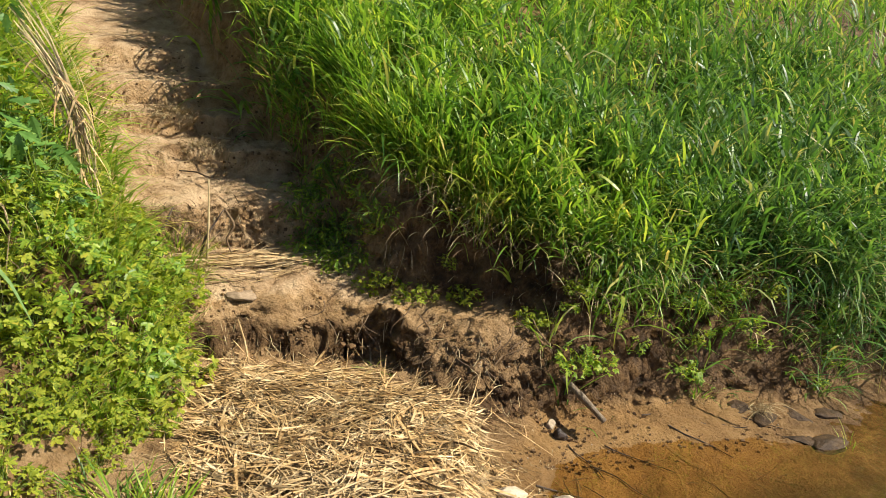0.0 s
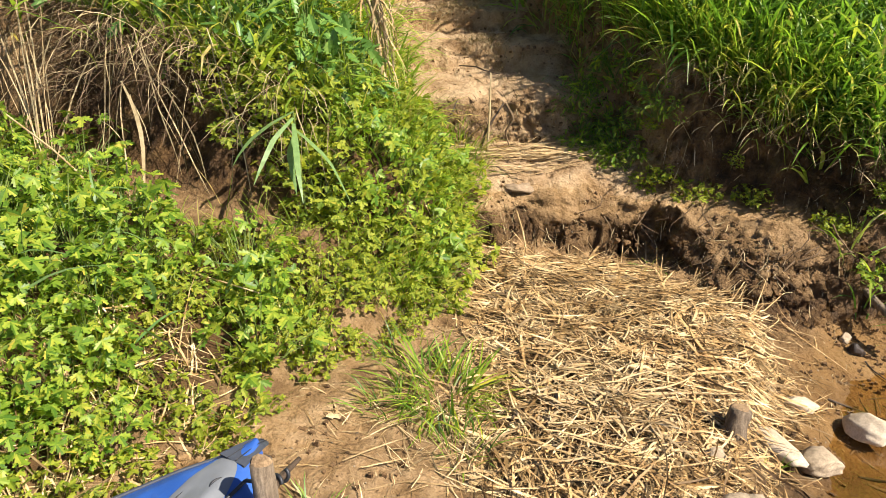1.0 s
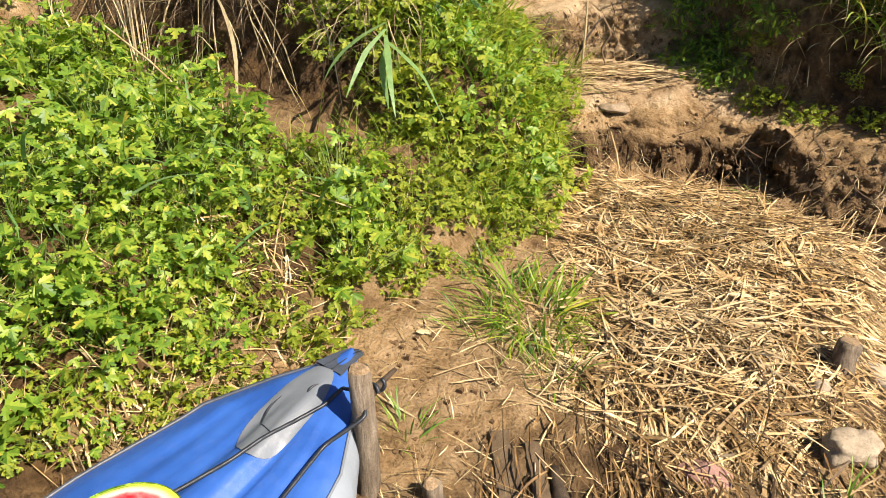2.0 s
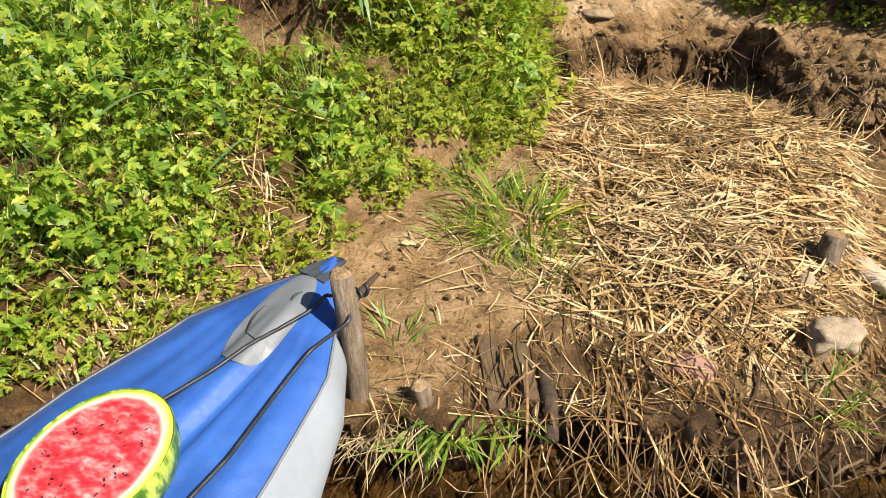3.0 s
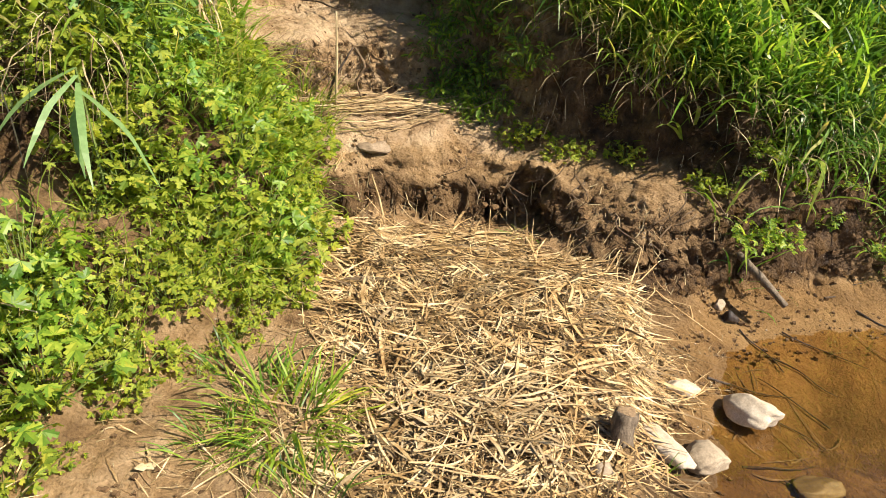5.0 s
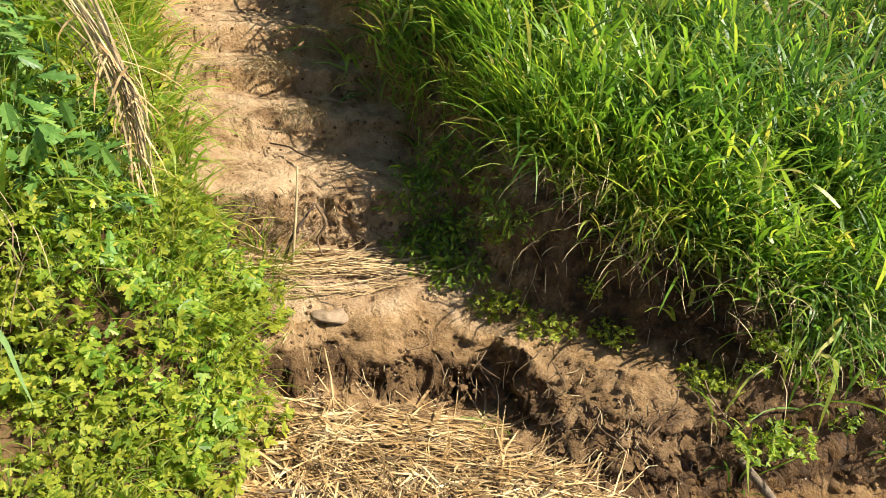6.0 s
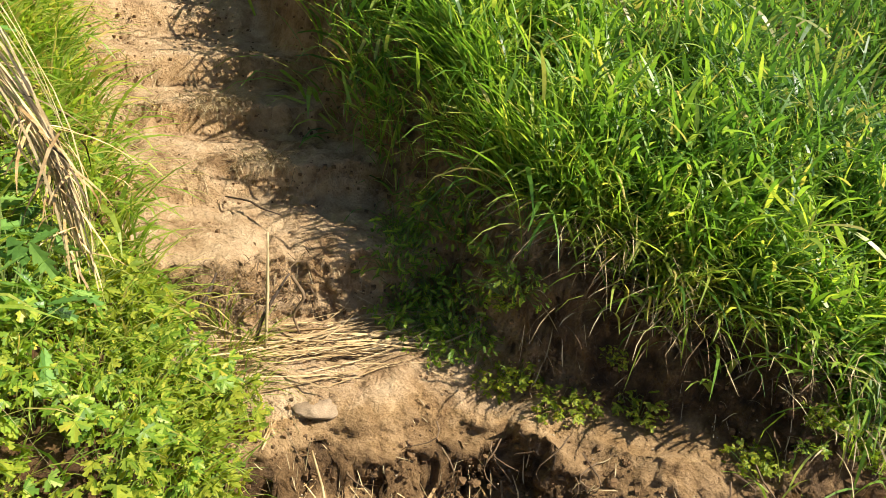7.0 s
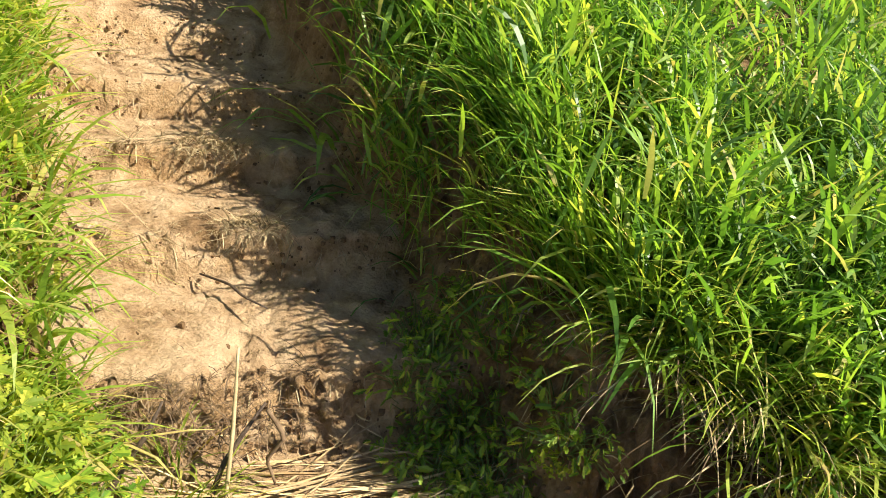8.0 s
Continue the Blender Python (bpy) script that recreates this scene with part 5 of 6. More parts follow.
        blue = x + 0.5 * fbm(x, y, 1.5, 88) - 0.7 * np.maximum(y - 4.5, 0) - 0.9 * ss(0.75, 0.35, dc(x, y)) * ss(1.5, 1.1, x) + 0.25 * ss(3.8, 4.2, y) + r.normal(0, 0.25, n) > 0.3
        S = [blades(np.stack([x, y, z - 0.01], 1), az, tall, np.full(n, 0.0022), tip, 0 * tip, 3, 60 + i)]
        for j in range(6):
            h = tall * (0.25 + 0.14 * j + r.uniform(-0.05, 0.05, n))
            B = np.stack([x + h * np.sin(tip) * np.cos(az), y + h * np.sin(tip) * np.sin(az), z + h * np.cos(tip)], 1)
            turn = np.where(r.uniform(0, 1, n) < 0.25, out, az + j * 2.5) + r.normal(0, 0.7, n)
            S.append(blades(B, turn, r.uniform(0.06, 0.19, n) * (1 + 0.3 * i), r.uniform(0.0028, 0.0095, n) * (1 + 0.3 * i), r.uniform(0.3, 1.3, n), r.uniform(0.1, 1.2, n), 5, 70 + 7 * i + j))
        for pick, material, lab in ((~blue, GRASS, "bright green leafy grass stems standing in the tall grass"), (blue, GRASS_BLUE, "dark green leafy grass stems over the water")):
            W, Q, k = [], [], 0
            for V, F in S:
                rows = len(V) // n
                W.append(V.reshape(n, rows, 3)[pick].reshape(-1, 3))
                m = int(pick.sum())
                Q.append(F[:m * (rows // 2 - 1)] + k)
                k += m * rows
            thing("leafy_grass", np.concatenate(W), np.concatenate(Q), material, lab, "grass", kind="stuff")
    # tufts that lean out over the path
    n = 1500
    tx, ty = scatter(110, (-2.6, -0.3), (3.55, 6.0), lambda x, y: ss(0.08, 0.13, dr(x, y)) * ss(0.32, 0.2, dr(x, y)) * (0.15 + 0.85 * ss(-0.1, 0.2, fbm(x, y, 5, 93))) * (1 - 0.3 * ss(3.95, 3.8, y)), r)
    who = r.integers(0, 110, n)
    x, y = tx[who] + r.normal(0, 0.03, n), ty[who] + r.normal(0, 0.03, n)
    B = np.stack([x, y, ground(x, y) - 0.01], 1)
    V, F = blades(B, r.normal(3.7, 0.8, n), r.uniform(0.26, 0.52, n), r.uniform(0.002, 0.007, n), r.uniform(0.1, 0.7, n), r.uniform(0.4, 1.5, n), 6, 30)
    thing("grass", V, F, GRASS, "green grass tufts leaning out over the edge of the path", "grass", kind="stuff")
    # bushy tufts that bulge out over the hollow beside the path
    n, m = 800, 44
    t = r.uniform(0, 1, m)
    tx, ty = np.interp(t, [0, 0.25, 0.5, 0.75, 1], [-0.34, -0.2, -0.02, 0.2, 0.46]), np.interp(t, [0, 0.25, 0.5, 0.75, 1], [3.62, 3.49, 3.43, 3.40, 3.42])
    ty = ty + r.uniform(0.05, 0.20, m)
    who = r.integers(0, m, n)
    x, y = tx[who] + r.normal(0, 0.03, n), ty[who] + r.normal(0, 0.03, n)
    B = np.stack([x, y, ground(x, y) - 0.01], 1)
    V, F = blades(B, r.normal(-1.5, 1.0, n), r.uniform(0.18, 0.46, n), r.uniform(0.002, 0.0058, n), r.uniform(0.05, 0.6, n), r.uniform(0.2, 1.5, n), 7, 43)
    thing("grass", V, F, GRASS, "bushy green grass tufts bulging over the hollow in the bank", "grass", kind="stuff")
    # paler tufts at the lip: sunlit look in the blade colour, withered bases showing
    n, m = 1500, 46
    t = r.uniform(0, 1, m)
    tx, ty = np.interp(t, [0, 0.3, 0.6, 1], [-0.24, -0.05, 0.16, 0.48]), np.interp(t, [0, 0.3, 0.6, 1], [3.56, 3.47, 3.45, 3.42])
    ty = ty + r.uniform(0.0, 0.14, m)
    who = r.integers(0, m, n)
    x, y = tx[who] + r.normal(0, 0.025, n), ty[who] + r.normal(0, 0.02, n)
    B = np.stack([x, y, ground(x, y) - 0.005], 1)
    az = r.normal(-1.75, 0.5, m)[who] + r.normal(0, 0.6, n)
    lean, droop = r.uniform(0.35, 1.0, n), r.uniform(0.3, 1.5, n)
    kind = r.uniform(0, 1, n)
    for pick, material, lab, wide in ((kind < 0.72, GRASS_PALE, "yellow-green grass tufts leaning out of the lip of the bank", 0.0056), ((kind >= 0.72) & (kind < 0.88), DRY, "pale dead blades among the green tufts at the lip", 0.003), (kind >= 0.88, ROOT, "brown withered blades under the tufts at the lip", 0.0024)):
        k = int(pick.sum())
        V, F = blades(B[pick], az[pick], r.uniform(0.16, 0.38, k), r.uniform(0.0016, wide, k), lean[pick] + (0.0 if material is GRASS_PALE else 0.5), droop[pick], 7, 45)
        thing("grass", V, F, material, lab, "grass", kind="stuff")
    # curtains of long blades that hang over the undercut bank
    n, m = 3400, 185
    tx, ty = scatter(m, (0.35, 2.9), (3.05, 4.7), lambda x, y: ss(0.05, 0.12, dc(x, y) - 0.09 * ss(1.2, 1.0, x)) * ss(0.42, 0.28, dc(x, y)) * ss(-0.2, 0.12, fbm(x, 0 * y, 2.4, 95) + 0.2 * ss(1.15, 1.0, x) + 0.35 * ss(1.5, 1.8, x)), r)
    who = r.integers(0, m, n)
    ox, oy = r.normal(0, 0.035, n), r.normal(0, 0.03, n)
    x, y = tx[who] + ox, ty[who] + oy
    B = np.stack([x, y, ground(x, y) + 0.01], 1)
    az = np.where(r.uniform(0, 1, n) < 0.4, np.arctan2(oy, ox), r.normal(-1.3, 0.6, m)[who] + r.normal(0, 0.5, n))
    lean, droop = r.uniform(0.1, 1.2, n), r.uniform(0.9, 2.7, n)
    length = r.uniform(0.14, 0.5, n) * (0.7 + 0.3 * ss(0.5, 0.8, x) + 0.3 * ss(1.0, 1.4, x)) * (0.6 + 0.6 * r.uniform(0, 1, m))[who]
    dead = r.uniform(0, 1, n) < 0.25
    for pick, material, lab in ((~dead & (x < 1.35), GRASS, "long green blades hanging over the undercut bank"), (~dead & (x >= 1.35), GRASS_BLUE, "long dark green blades hanging over the undercut bank"), (dead, DRY, "pale dead blades hanging over the undercut bank")):
        V, F = blades(B[pick], az[pick], length[pick], r.uniform(0.0025, 0.0085, int(pick.sum())) * (0.4 if material is DRY else 1.0), lean[pick], droop[pick], 7, 36)
        thing("hanging_grass", V, F, material, lab, "grass", kind="stuff")
    # a skirt of dead blades under the rim
    for n, material, lab, seed in ((420, DRY, "dead straw-coloured blades hanging under the green grass", 31), (500, ROOT, "brown withered blades and roots under the green grass", 40)):
        x, y = scatter(n, (-0.6, 2.4), (2.9, 4.2), lambda x, y: ss(0.08, 0.16, dc(x, y)) * ss(0.02, 0.08, dr(x, y)) * np.maximum(ss(0.42, 0.2, dc(x, y)), 0.4 * ss(0.2, 0.06, dr(x, y))), r)
        B = np.stack([x, y, ground(x, y) + r.uniform(0, 0.08, n)], 1)
        V, F = blades(B, r.normal(-1.9, 1.0, n), r.uniform(0.07, 0.24, n), r.uniform(0.001, 0.0032, n), r.uniform(0.4, 1.5, n), r.uniform(0.2, 1.6, n), 5, seed)
        thing("dead_grass", V, F, material, lab, "dead grass", kind="stuff")
    # short tufts at the foot of the bank over the water
    n, m = 1100, 110
    tx, ty = scatter(m, (0.45, 2.7), (2.95, 4.5), lambda x, y: ss(0.02, 0.05, dc(x, y)) * ss(0.24, 0.16, dc(x, y)) * (0.25 + 0.75 * ss(0.8, 1.1, x)) * (0.2 + 0.8 * ss(-0.15, 0.15, fbm(x, y, 4, 98))), r)
    who = r.integers(0, m, n)
    ox, oy = r.normal(0, 0.025, n), r.normal(0, 0.02, n)
    x, y = tx[who] + ox, ty[who] + oy
    B = np.stack([x, y, ground(x, y) - 0.005], 1)
    az = np.where(r.uniform(0, 1, n) < 0.5, np.arctan2(oy, ox), r.normal(-1.2, 0.7, n))
    for pick, material, lab in ((x < 1.3, GRASS, "short green grass tufts at the foot of the bank"), (x >= 1.3, GRASS_BLUE, "short dark green grass tufts at the foot of the bank")):
        V, F = blades(B[pick], az[pick], r.uniform(0.08, 0.26, int(pick.sum())), r.uniform(0.002, 0.006, int(pick.sum())), r.uniform(0.2, 1.2, int(pick.sum())), r.uniform(0.3, 1.8, int(pick.sum())), 6, 41)
        thing("grass", V, F, material, lab, "grass", kind="stuff")
    # grass beside the path on its other side
    dl = lambda x, y: side(LEFT_FOOT, x, y)
    n = 9500
    def west(x, y):
        return ss(0.02, 0.14, dl(x, y)) * (ss(3.0, 3.3, y - 0.3 * (x + 1.3)) * (1 + 2 * (y < 4.6)) / 3 + 0.55 * (dl(x, y) > 0.5) * ss(0.12, 0.25, side(LEFT_WALL, x, y))) * ss(1.6, 2.2, y)
    x, y = scatter(n, (-3.4, -1.15), (1.8, 6), west, r)
    B = np.stack([x, y, ground(x, y) - 0.01], 1)
    V, F = blades(B, r.normal(-0.6, 0.9, n), r.uniform(0.16, 0.40, n), r.gamma(4, 0.0014, n).clip(0.002, 0.011), r.uniform(0.2, 1.1, n), r.uniform(0.5, 1.7, n), 6, 33)
    thing("grass", V, F, GRASS_PALE, "yellow-green grass leaning over the path", "grass", kind="stuff")
    # broad reed leaves that stick out of the herbs
    n = 42
    x, y = scatter(n, (-2.3, -1.2), (0.6, 1.9), lambda x, y: ss(0.1, 0.2, dl(x, y)) * ss(1.2, 0.8, dl(x, y)), r)
    B = np.stack([x, y, ground(x, y) + 0.05], 1)
    V, F = blades(B, r.normal(-0.7, 1.2, n), r.uniform(0.16, 0.34, n), r.uniform(0.004, 0.0085, n), r.uniform(0.2, 0.9, n), r.uniform(0.5, 1.6, n), 7, 39)
    thing("reed_leaves", V, F, REED, "broad grey-green reed leaves sticking out of the herbs", "reed", kind="stuff")
    # dry fringe hanging over the upper bank
    for n, material, lab, seed in ((520, ROOT, "dry roots and dead grass hanging from the bank", 34), (380, DRY, "pale dead grass hanging over the bank", 38)):
        x, y = scatter(n, (-3.2, -1.3), (1.8, 2.9), lambda x, y: ss(0.12, 0.0, np.abs(side(LEFT_WALL, x, y) - 0.19)) * (x < -1.45) * (0.15 + 0.85 * ss(-0.1, 0.2, fbm(x, 0 * y, 4, 97))), r)
        B = np.stack([x, y, ground(x, y) + 0.03], 1)
        V, F = blades(B, r.normal(-1.3, 0.6, n), r.uniform(0.14, 0.46, n), r.uniform(0.001, 0.0026, n), r.uniform(0.7, 1.4, n), r.uniform(0.9, 2.0, n), 6, seed)
        thing("dead_grass", V, F, material, lab, "dead grass", kind="stuff")
    # wisps on the slope and the mound
    n = 2600
    x, y = scatter(n, (-2.2, -0.8), (0.3, 3.3), lambda x, y: ss(0.0, 0.1, dl(x, y)) * ss(0.7, 0.5, dl(x, y)) * (0.3 + 0.7 * ss(0, 0.3, fbm(x, y, 5, 90))) , r)
    B = np.stack([x, y, ground(x, y) - 0.005], 1)
    V, F = blades(B, r.uniform(0, 6.3, n), r.uniform(0.06, 0.2, n), r.uniform(0.001, 0.0028, n), r.uniform(0.1, 0.7, n), r.uniform(0.4, 1.5, n), 5, 35)
    thing("grass", V, F, GRASS_PALE, "thin grass blades among the herbs on the slope", "grass", kind="stuff")
    n = 900
    x, y = scatter(n, (-1.7, -0.85), (2.2, 3.35), lambda x, y: ss(0.0, 0.08, dl(x, y)) * ss(0.6, 0.3, dl(x, y)) * (0.1 + 0.9 * ss(0.0, 0.3, fbm(x, y, 4, 96) + 0.3 * ss(0.25, 0.05, dl(x, y)))), r)
    B = np.stack([x, y, ground(x, y)], 1)
    V, F = blades(B, r.normal(-0.6, 0.8, n), r.uniform(0.14, 0.32, n), r.uniform(0.0015, 0.004, n), r.uniform(0.1, 0.8, n), r.uniform(0.6, 1.7, n), 6, 37)
    thing("grass", V, F, GRASS_PALE, "arching grass blades growing out of the herb mound", "grass", kind="stuff")


build_grass()


def tussock(at, n, length, spread, label, seed, material=None, width=0.0022, aim=None, lean=(0.1, 0.9)):
    """A tuft of grass, its blades and its dead base."""
    r = np.random.default_rng(seed)
    x, y = at
    z = height(x, y)
    ob = base("grass_tussock", (x, y, z), label, "grass", "tussocks")
    a = r.uniform(0, 2 * np.pi, n)
    q = spread * np.sqrt(r.uniform(0, 1, n))
    B = np.stack([q * np.cos(a), q * np.sin(a), 0 * a - 0.005], 1)
    az = a + r.normal(0, 0.6, n) if aim is None else r.normal(aim, 0.6, n)
    part("blade_tuft", *blades(B, az, r.uniform(0.5, 1.2, n) * length, r.uniform(0.6, 1.3, n) * width, r.uniform(*lean, n), r.uniform(0.3, 1.3, n), 6, seed), material or GRASS, ob)
    m = n // 3
    part("dead_tuft", *blades(B[:m], az[:m] + 0.4, r.uniform(0.3, 0.9, m) * length, np.full(m, 0.0013), r.uniform(0.9, 1.5, m), r.uniform(0.2, 0.8, m), 5, seed + 1), DRY, ob)


tussock((-0.74, 1.8), 210, 0.19, 0.13, "green grass tussock growing through the straw", 3, HERB, 0.0036, lean=(0.3, 1.35))
tussock((-0.90, 1.92), 60, 0.13, 0.09, "low grass tussock among sparse herbs", 19, width=0.003, lean=(0.4, 1.4))
tussock((-0.86, 1.66), 50, 0.12, 0.07, "green grass tussock beside the bare earth", 4)
tussock((-0.62, 1.6), 40, 0.14, 0.08, "thin grass tussock in the straw", 5)
tussock((-1.27, 3.35), 40, 0.17, 0.03, "small green grass tuft beside the earth step", 71, GRASS_PALE, 0.0035)
tussock((-0.83, 1.18), 26, 0.10, 0.05, "few grass blades on the bare earth", 6)
tussock((-0.66, 1.0), 26, 0.10, 0.06, "green grass hanging over the bank edge", 7, width=0.0045, aim=-1.5, lean=(0.6, 1.5))
tussock((-0.79, 0.955), 30, 0.13, 0.05, "withered grass hanging over the bank edge beside the post", 20, DRY, 0.002, aim=-1.5, lean=(0.8, 1.7))
tussock((-0.60, 1.03), 34, 0.11, 0.06, "green grass hanging over the bank edge", 21, width=0.0045, aim=-1.4, lean=(0.6, 1.5))
tussock((-0.70, 0.99), 30, 0.14, 0.06, "withered grass hanging over the bank edge below the stake", 22, DRY, 0.002, aim=-1.5, lean=(0.9, 1.8))
tussock((-0.5, 1.07), 26, 0.09, 0.06, "green grass hanging over the bank edge", 8, width=0.0045, aim=-1.5, lean=(0.6, 1.5))
tussock((0.12, 1.42), 24, 0.14, 0.05, "few green blades at the water edge", 9)
tussock((0.33, 1.6), 18, 0.10, 0.04, "few green blades at the water edge", 10)
tussock((0.2, 2.03), 14, 0.10, 0.03, "few green blades between stones", 11)
tussock((-1.24, 3.26), 36, 0.13, 0.04, "drooping grass tussock on the earth step", 12, GRASS_PALE, aim=-0.9)
tussock((-1.12, 3.10), 60, 0.2, 0.06, "grass leaning over the lip of the step", 13, GRASS_PALE, aim=-0.6, lean=(0.3, 1.0))
tussock((-1.17, 3.26), 60, 0.2, 0.06, "grass leaning over the lip of the step", 14, GRASS_PALE, aim=-0.3, lean=(0.3, 1.0))
tussock((1.50, 3.44), 60, 0.16, 0.07, "drooping dead grass tussock on the muddy shore", 16, DRY, 0.0018, aim=-1.3, lean=(0.5, 1.4))
tussock((1.86, 3.22), 9, 0.12, 0.03, "few green blades standing in the shallow water", 17)
tussock((1.20, 3.40), 22, 0.11, 0.05, "small green grass tuft at the foot of the bank", 18, aim=-1.3)
tussock((-0.28, 3.1), 16, 0.12, 0.03, "small sprout in the cut bank", 15, aim=-1.6, lean=(0.5, 1.2))


def build_reeds():
    # a reed with long drooping leaves on the bank
    z = height(-1.43, 2.2)
    reed = base("reed", (-1.43, 2.2, z), "green reed with long drooping leaves on the bank", "reed")
    part("stem", *tube([(0, 0, 0), (0.0, -0.02, 0.2), (0.0, -0.05, 0.42)], [0.004, 0.0035, 0.003], 6), STEM, reed)
    for i, (a, ln) in enumerate(((-2.2, 0.28), (-1.5, 0.30), (-0.9, 0.34), (-0.3, 0.36), (-1.1, 0.26))):
        part("leaf", *blades(np.array([[0.0, -0.05, 0.42 - 0.02 * i]]), np.array([a]), np.array([ln]), np.array([0.0115]), np.array([1.9]), np.array([0.7]), 8, 50 + i), REED, reed)
    # the bundle of dead reeds bent over beside the path
    r = np.random.default_rng(77)
    x, y = -1.40, 2.86
    bundle = base("dead_reed_bundle", (x, y, height(x, y)), "bent bundle of dead straw-coloured reeds beside the path", "dead reeds")
    for i in range(44):
        t = np.linspace(0, 1, 8)
        j = r.normal(0, 0.012, 3)
        top = np.array([-0.20, -0.10, 0.78]) + np.array([r.normal(0, 0.012), r.normal(0, 0.02), r.normal(0, 0.10)])
        foot = np.array([-0.02, -0.02, 0.24]) + np.array([r.normal(0, 0.026), r.normal(0, 0.026), r.normal(0, 0.05)])
        P = top + (foot - top) * t[:, None] + (np.sin(np.pi * t) * 0.05)[:, None] * np.array([1, 0.2, 0.5]) + np.sin(np.pi * t)[:, None] * j
        w = np.interp(t, [0, 0.5, 1], [0.002, 0.0045, 0.0025]) * r.uniform(0.4, 1.3)
        part("dead_stalk", *ribbons(P[None], w[None], unit(r.normal(0, 1, (1, 3)))), DRY, bundle)
    n = 90
    t = r.uniform(0.25, 1.0, n)[:, None]
    B = np.array([-0.20, -0.10, 0.78]) * (1 - t) + np.array([-0.02, -0.02, 0.24]) * t + r.normal(0, 0.016, (n, 3)) + np.sin(np.pi * t) * np.array([0.05, 0.01, 0.025])
    part("dead_leaf_tuft", *blades(B, r.uniform(0, 6.3, n), r.uniform(0.08, 0.24, n), r.uniform(0.002, 0.005, n), r.uniform(1.2, 2.4, n), r.uniform(0.4, 1.2, n), 6, 79), STRAW, bundle, "ragged brown dead leaves")
    # dead stalks hanging down the bank: three loose bundles and single ones between
    bundles = [((-2.95, 2.1, 1.05), (-2.62, 1.86, 0.62), 9), ((-2.66, 2.12, 1.08), (-2.24, 1.86, 0.58), 9), ((-2.14, 2.10, 1.11), (-2.11, 1.95, 0.60), 4), ((-1.95, 2.15, 1.0), (-1.79, 2.05, 0.66), 7), ((-2.50, 2.12, 1.09), (-2.29, 1.9, 0.59), 7)]
    lines = [(np.array(a) + r.normal(0, 0.022, 3), np.array(b) + r.normal(0, 0.04, 3)) for a, b, n in bundles for _ in range(n)]
    for i in range(16):
        a = np.array([r.uniform(-2.9, -1.6), 2.15, r.uniform(0.9, 1.1)])
        lines.append((a, a + np.array([r.normal(0.06, 0.08), r.uniform(-0.25, -0.1), r.uniform(-0.5, -0.2)])))
    for i, (a, b) in enumerate(lines):
        b[2] = max(b[2], height(b[0], b[1]) - 0.005)
        a = a + (a - b) * r.uniform(0.2, 0.6)
        t = np.linspace(0, 1, 8)[:, None]
        P = b + (a - b) * t + np.sin(np.pi * t) * r.normal(0, 0.015, 3) + 0.004 * np.sin(7 * t + i)
        w = np.interp(t[:, 0], [0, 0.3, 1], [0.3, 1.0, 0.7]) * r.uniform(0.0015, 0.0052)
        thing("dead_stalk", *ribbons((P - b)[None], w[None], unit(r.normal(0, 1, (1, 3)))), DRY, "dead pale stalk hanging against the bank", "dead stalk", "dead stalks", m=Matrix.Translation(b))


build_reeds()


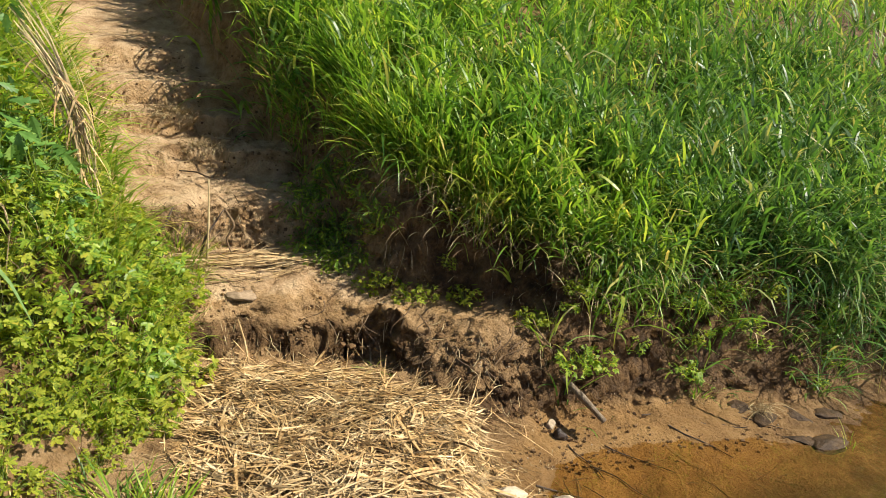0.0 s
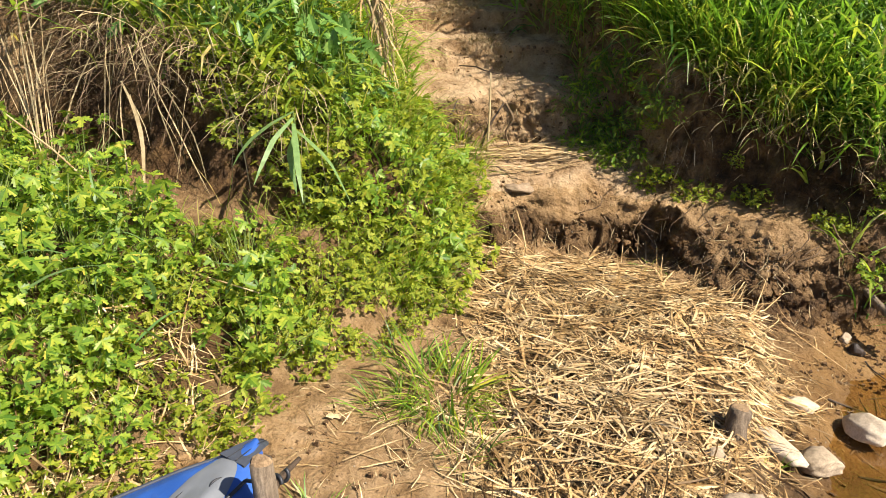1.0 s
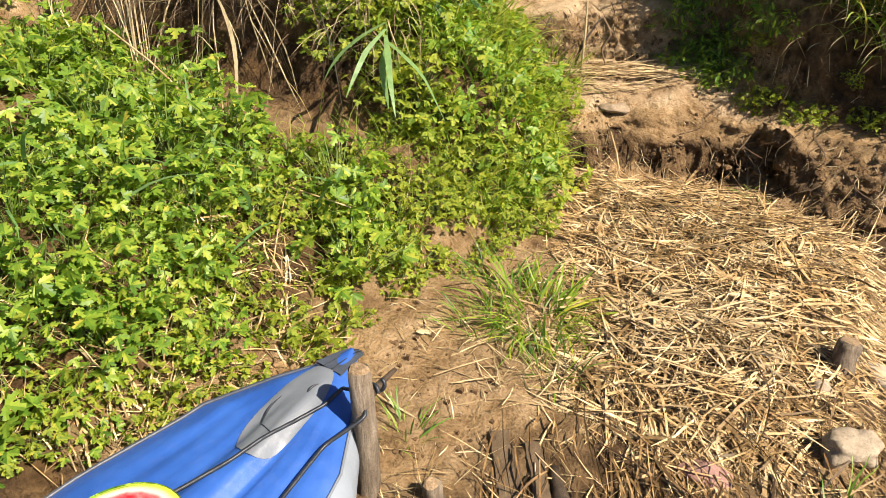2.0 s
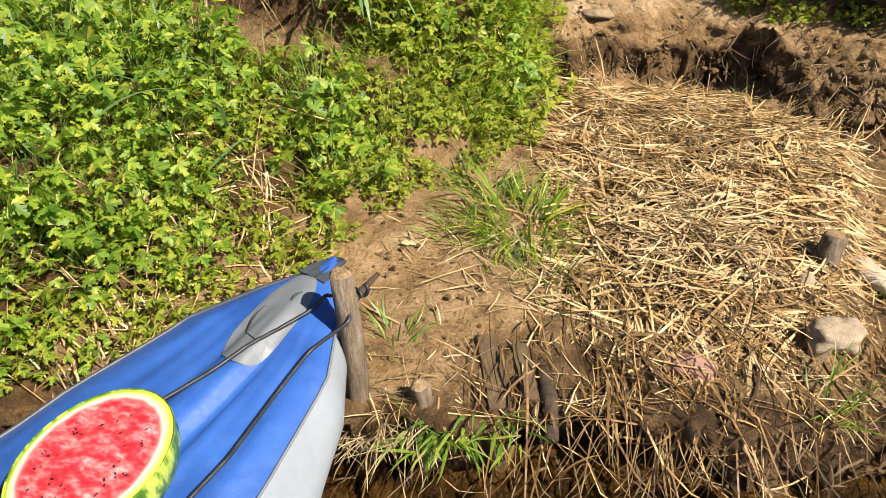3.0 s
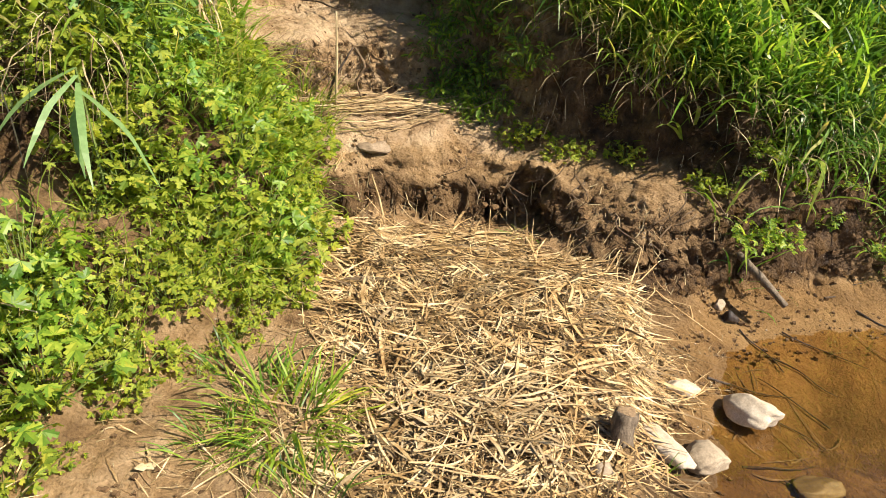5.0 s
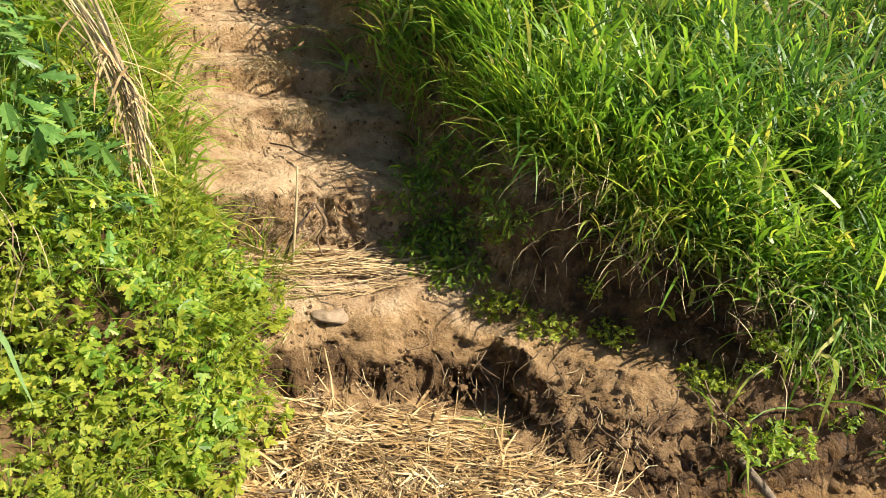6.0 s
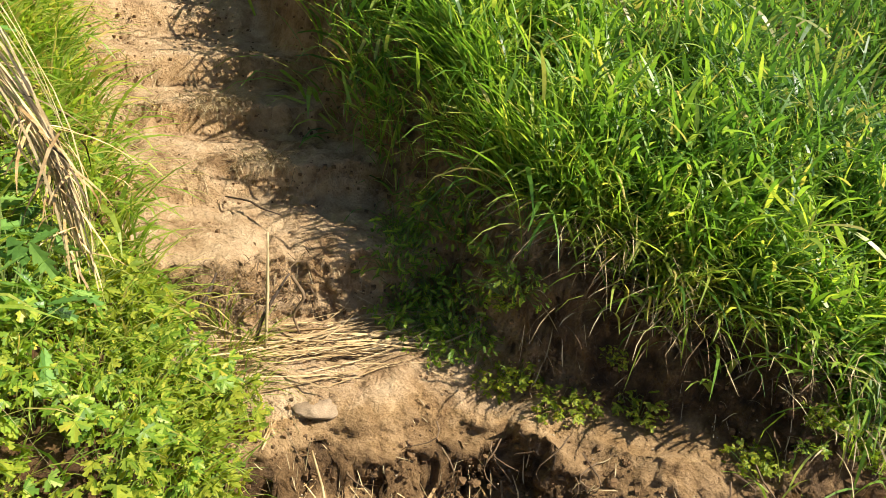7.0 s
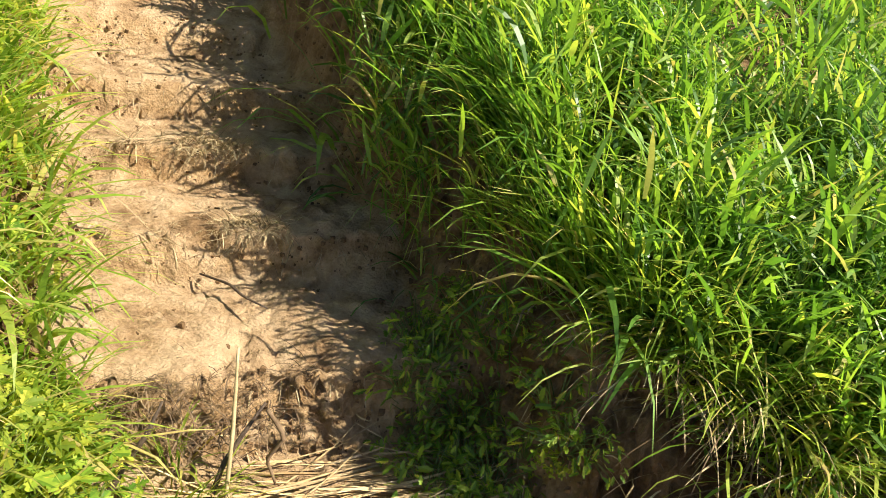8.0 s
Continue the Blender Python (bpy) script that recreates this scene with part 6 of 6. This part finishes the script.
def build_twigs():
    r = np.random.default_rng(91)
    # thin dark twigs on the mud and in the shallows
    for i, (x, y, a, ln) in enumerate(((0.62, 2.83, -0.9, 0.22), (0.75, 2.75, -0.5, 0.25), (0.55, 2.6, 0.2, 0.3), (0.62, 2.5, -0.3, 0.34), (0.85, 2.9, -0.4, 0.3), (0.7, 2.62, 2.6, 0.26), (1.15, 3.1, -0.6, 0.3),
                                       (1.3, 3.25, 0.1, 0.25), (1.5, 3.3, -0.2, 0.4), (0.6, 2.28, 0.5, 0.3), (0.72, 2.2, -0.2, 0.25), (1.0, 3.28, 0.7, 0.2))):
        t = np.linspace(-0.5, 0.5, 8)
        X, Y = x + np.cos(a) * ln * t + 0.006 * np.sin(t * (7 + i % 5) + 2 * i), y + np.sin(a) * ln * t + 0.006 * np.cos(t * (6 + i % 4) + i)
        Z = ground(X, Y) + 0.010
        P = np.stack([X, Y, Z], 1)
        o = P.mean(0)
        thing("twig", *tube(P - o, np.linspace(0.0035, 0.0014, 8), 6, 0.25, i), WET_WOOD, "thin dark twig lying on the wet mud", "twig", "twigs on the mud", m=Matrix.Translation(o))
    # roots that show in the cut bank
    for i in range(22):
        x = r.uniform(-0.95, 0.5)
        y = float(np.interp(x, [-1, -0.5, -0.3, -0.05, 0.15, 0.6], [2.93, 3.15, 3.2, 3.05, 2.98, 3.24])) + 0.02
        z = r.uniform(0.3, 0.48)
        t = np.linspace(0, 1, 7)
        P = np.stack([x + 0.03 * np.sin(t * 5 + i) + r.normal(0, 0.05) * t, y - 0.05 * t - 0.02 * np.sin(t * 4), z - r.uniform(0.05, 0.2) * t], 1)
        thing("root", *tube(P - P[0], np.linspace(0.003, 0.0012, 7), 5, 0.2, i), ROOT, "thin bare root in the cut bank", "root", "roots in the bank", m=Matrix.Translation(P[0]))
    # clods below the cut and along the muddy foot
    for i in range(96):
        x = r.uniform(-0.9, 2.2) if i % 2 else r.uniform(-0.9, 0.4)
        y = float(np.interp(x, [-1, -0.5, -0.3, -0.05, 0.15, 0.6, 1.3, 2.2], [2.9, 3.11, 3.15, 2.97, 2.9, 3.15, 3.42, 3.85])) + (r.normal(0.02, 0.04) if i % 2 else r.normal(0.0, 0.02))
        s = 0.006 + 0.020 * r.uniform() ** 2
        V, F = rock((s, s * r.uniform(0.7, 1.2), s * 0.7), 100 + i, level=2, jag=0.5)
        thing("clod", V, F, CLOD, "crumbled earth clod at the foot of the bank", "clod", "clods at the foot", m=pose(x, y, height(x, y) + s * 0.3, 0, 0, r.uniform(0, 360)))
    # chunks of earth that stand proud of the cut
    for i in range(22):
        x = r.uniform(-1.0, 0.4)
        toe = float(np.interp(x, [-1, -0.5, -0.3, -0.05, 0.15, 0.6], [2.9, 3.13, 3.17, 2.99, 2.93, 3.1]))
        y = toe + (r.uniform(0.0, 0.25) if x > -0.2 else r.uniform(0.01, 0.12))
        s = 0.010 + 0.018 * r.uniform() ** 2
        V, F = rock((s * r.uniform(1.0, 2.2), s, s * r.uniform(0.35, 0.8)), 300 + i, level=2, jag=0.9)
        thing("clod", V, F, CLOD, "lump of moist earth standing out of the cut bank", "clod", "lumps in the cut", m=pose(x, y, height(x, y) - s * 0.4, r.uniform(-20, 20), r.uniform(-20, 20), r.uniform(-30, 30)))
    # long dead stalk lying across the herbs, and a broad dead leaf
    lying("dead_stalk", [(-2.5, 1.90, 0.92), (-2.1, 1.80, 0.80), (-1.75, 1.72, 0.60), (-1.53, 1.69, 0.53), (-1.30, 1.70, 0.50)], [0.0032, 0.0035, 0.003, 0.0025, 0.002], STRAW_PIECE, "long pale dead stalk lying across the herbs", "dead stalk", 51, 0.05)
    t = np.linspace(0, 1, 9)
    P = np.stack([-2.02 + 0.17 * t + 0.02 * np.sin(5 * t), 2.02 - 0.13 * t ** 1.5, 1.02 - 0.44 * t], 1)
    w = np.interp(t, [0, 0.3, 0.6, 1], [0.003, 0.008, 0.006, 0.001])
    V, F = ribbons((P - P[-1])[None], w[None], unit(np.array([[0.9, 0.4, 0.1]])))
    thing("dead_leaf", V, F, DRY, "broad pale dead reed leaf hanging down the bank", "leaf", m=Matrix.Translation(P[-1]))
    # the long straw that leans on the cut, and a curled dead leaf
    lying("stalk", [(-0.79, 2.90, 0.25), (-0.83, 2.97, 0.32), (-0.88, 3.035, 0.385)], [0.004, 0.004, 0.003], STRAW_PIECE, "long straw stalk leaning on the cut bank", "straw", 3, 0.05)
    V, F = leaflet(0.045, 0.013, 2, r)
    thing("dead_leaf", V, F, DRY, "pale curled dead leaf on the bare earth", "leaf", m=pose(-0.99, 1.53, height(-0.99, 1.53) + 0.02, 20, 10, 40))


build_twigs()


def build_crumbs():
    """Crumbs of earth, grit and bits of litter on the path, the cut and the terrace."""
    r = np.random.default_rng(101)
    def keep(x, y):
        g = ground(x, y)
        on = (side(CUT_TOE, x, y) > -0.12) * (side(RIGHT_EDGE, x, y) > -0.05) * (side(LEFT_FOOT, x, y) < 0.12)
        slope = np.abs(ground(x + 0.02, y) - g) + np.abs(ground(x, y + 0.02) - g)
        bare = (inside_pile(x, y) < 0) * (side(LEFT_FOOT, x, y) < 0.05) * (y < 2.9)
        mud = (x > 0.3) * (y > 2.5) * (g > -0.02)
        return np.clip(on * (0.15 + ss(0.01, 0.04, slope)) + 0.25 * bare + 0.3 * mud, 0, 1) * (g > -0.02)
    for name, n, lo, hi, m, lab in (("earth_crumbs", 9500, 0.0015, 0.011, CLOD, "crumbs of dark earth strewn over the bare ground"),
                                    ("grit", 1900, 0.0012, 0.005, STONE, "pale grit and tiny stones on the bare ground")):
        x, y = scatter(n, (-2.6, 1.6), (1.1, 5.2), keep, r)
        s = lo + (hi - lo) * r.uniform(0, 1, n) ** 3
        cube = np.array([(a, b, c) for a in (-1, 1) for b in (-1, 1) for c in (-1, 1)], float) * 0.6
        J = cube[None] * (1 + 0.5 * r.uniform(-1, 1, (n, 8, 3)))
        V = J * s[:, None, None] + np.stack([x, y, ground(x, y) + s * 0.3 + 0.004], 1)[:, None, :]
        q = np.array([(0, 1, 3, 2), (4, 6, 7, 5), (0, 4, 5, 1), (2, 3, 7, 6), (0, 2, 6, 4), (1, 5, 7, 3)])
        thing(name, V.reshape(-1, 3), (q[None] + 8 * np.arange(n)[:, None, None]).reshape(-1, 4), m, lab, "soil", kind="stuff")
    n = 1100
    x, y = scatter(n, (-2.4, 0.5), (1.1, 4.8), keep, r)
    P, W, U = stalks(x, y, r.uniform(0, np.pi, n), r.uniform(0.01, 0.07, n), r.uniform(0.0008, 0.002, n), r.uniform(0.003, 0.008, n), 103, 0.3, 0.1)
    # dry grass that hangs over the lips of the earth steps
    n = 1300
    for u0 in (0.36, 0.93, 1.39):
        q = r.normal(u0, 0.025, n)
        c = r.uniform(-0.38, 0.12, n) * r.choice([1, 1, 0.6], n)
        x, y = -0.82 - 0.5 * q + 0.87 * c - 0.08, 3.2 + 0.87 * q + 0.5 * c
        ok = r.uniform(0, 1, n) < ss(-0.2, 0.25, fbm(x, y, 6, 107)) * 0.8 + 0.05
        B = np.stack([x, y, ground(x, y) + 0.004], 1)[ok]
        m = len(B)
        thing("dead_grass", *blades(B, r.normal(-1.3, 1.0, m), r.uniform(0.04, 0.15, m), r.uniform(0.0008, 0.0022, m), r.uniform(0.6, 1.5, m), r.uniform(0.2, 1.6, m), 5, 109), ROOT if u0 < 0.5 else DRY, "trodden dry grass on the lip of the earth step", "dead grass", kind="stuff")
    n = 170
    bx, by = scatter(n, (0.35, 1.5), (1.45, 3.0), lambda x, y: (ground(x, y) < -0.01) * (0.3 + 0.7 * ss(-0.1, 0.2, fbm(x, y, 4, 111))), r)
    bed = stalks(bx, by, r.uniform(0, np.pi, n), r.gamma(3, 0.04, n).clip(0.03, 0.3), r.uniform(0.001, 0.003, n), r.uniform(0.002, 0.008, n), 113, 0.3, 0.03)
    thing("sunken_litter", *ribbons(*bed), ROOT, "sodden dark stalks lying on the river bed", "litter", kind="stuff")
    thing("litter", *ribbons(P, W, U), DRY, "bits of dry stalk and litter on the bare earth", "litter", kind="stuff")


build_crumbs()
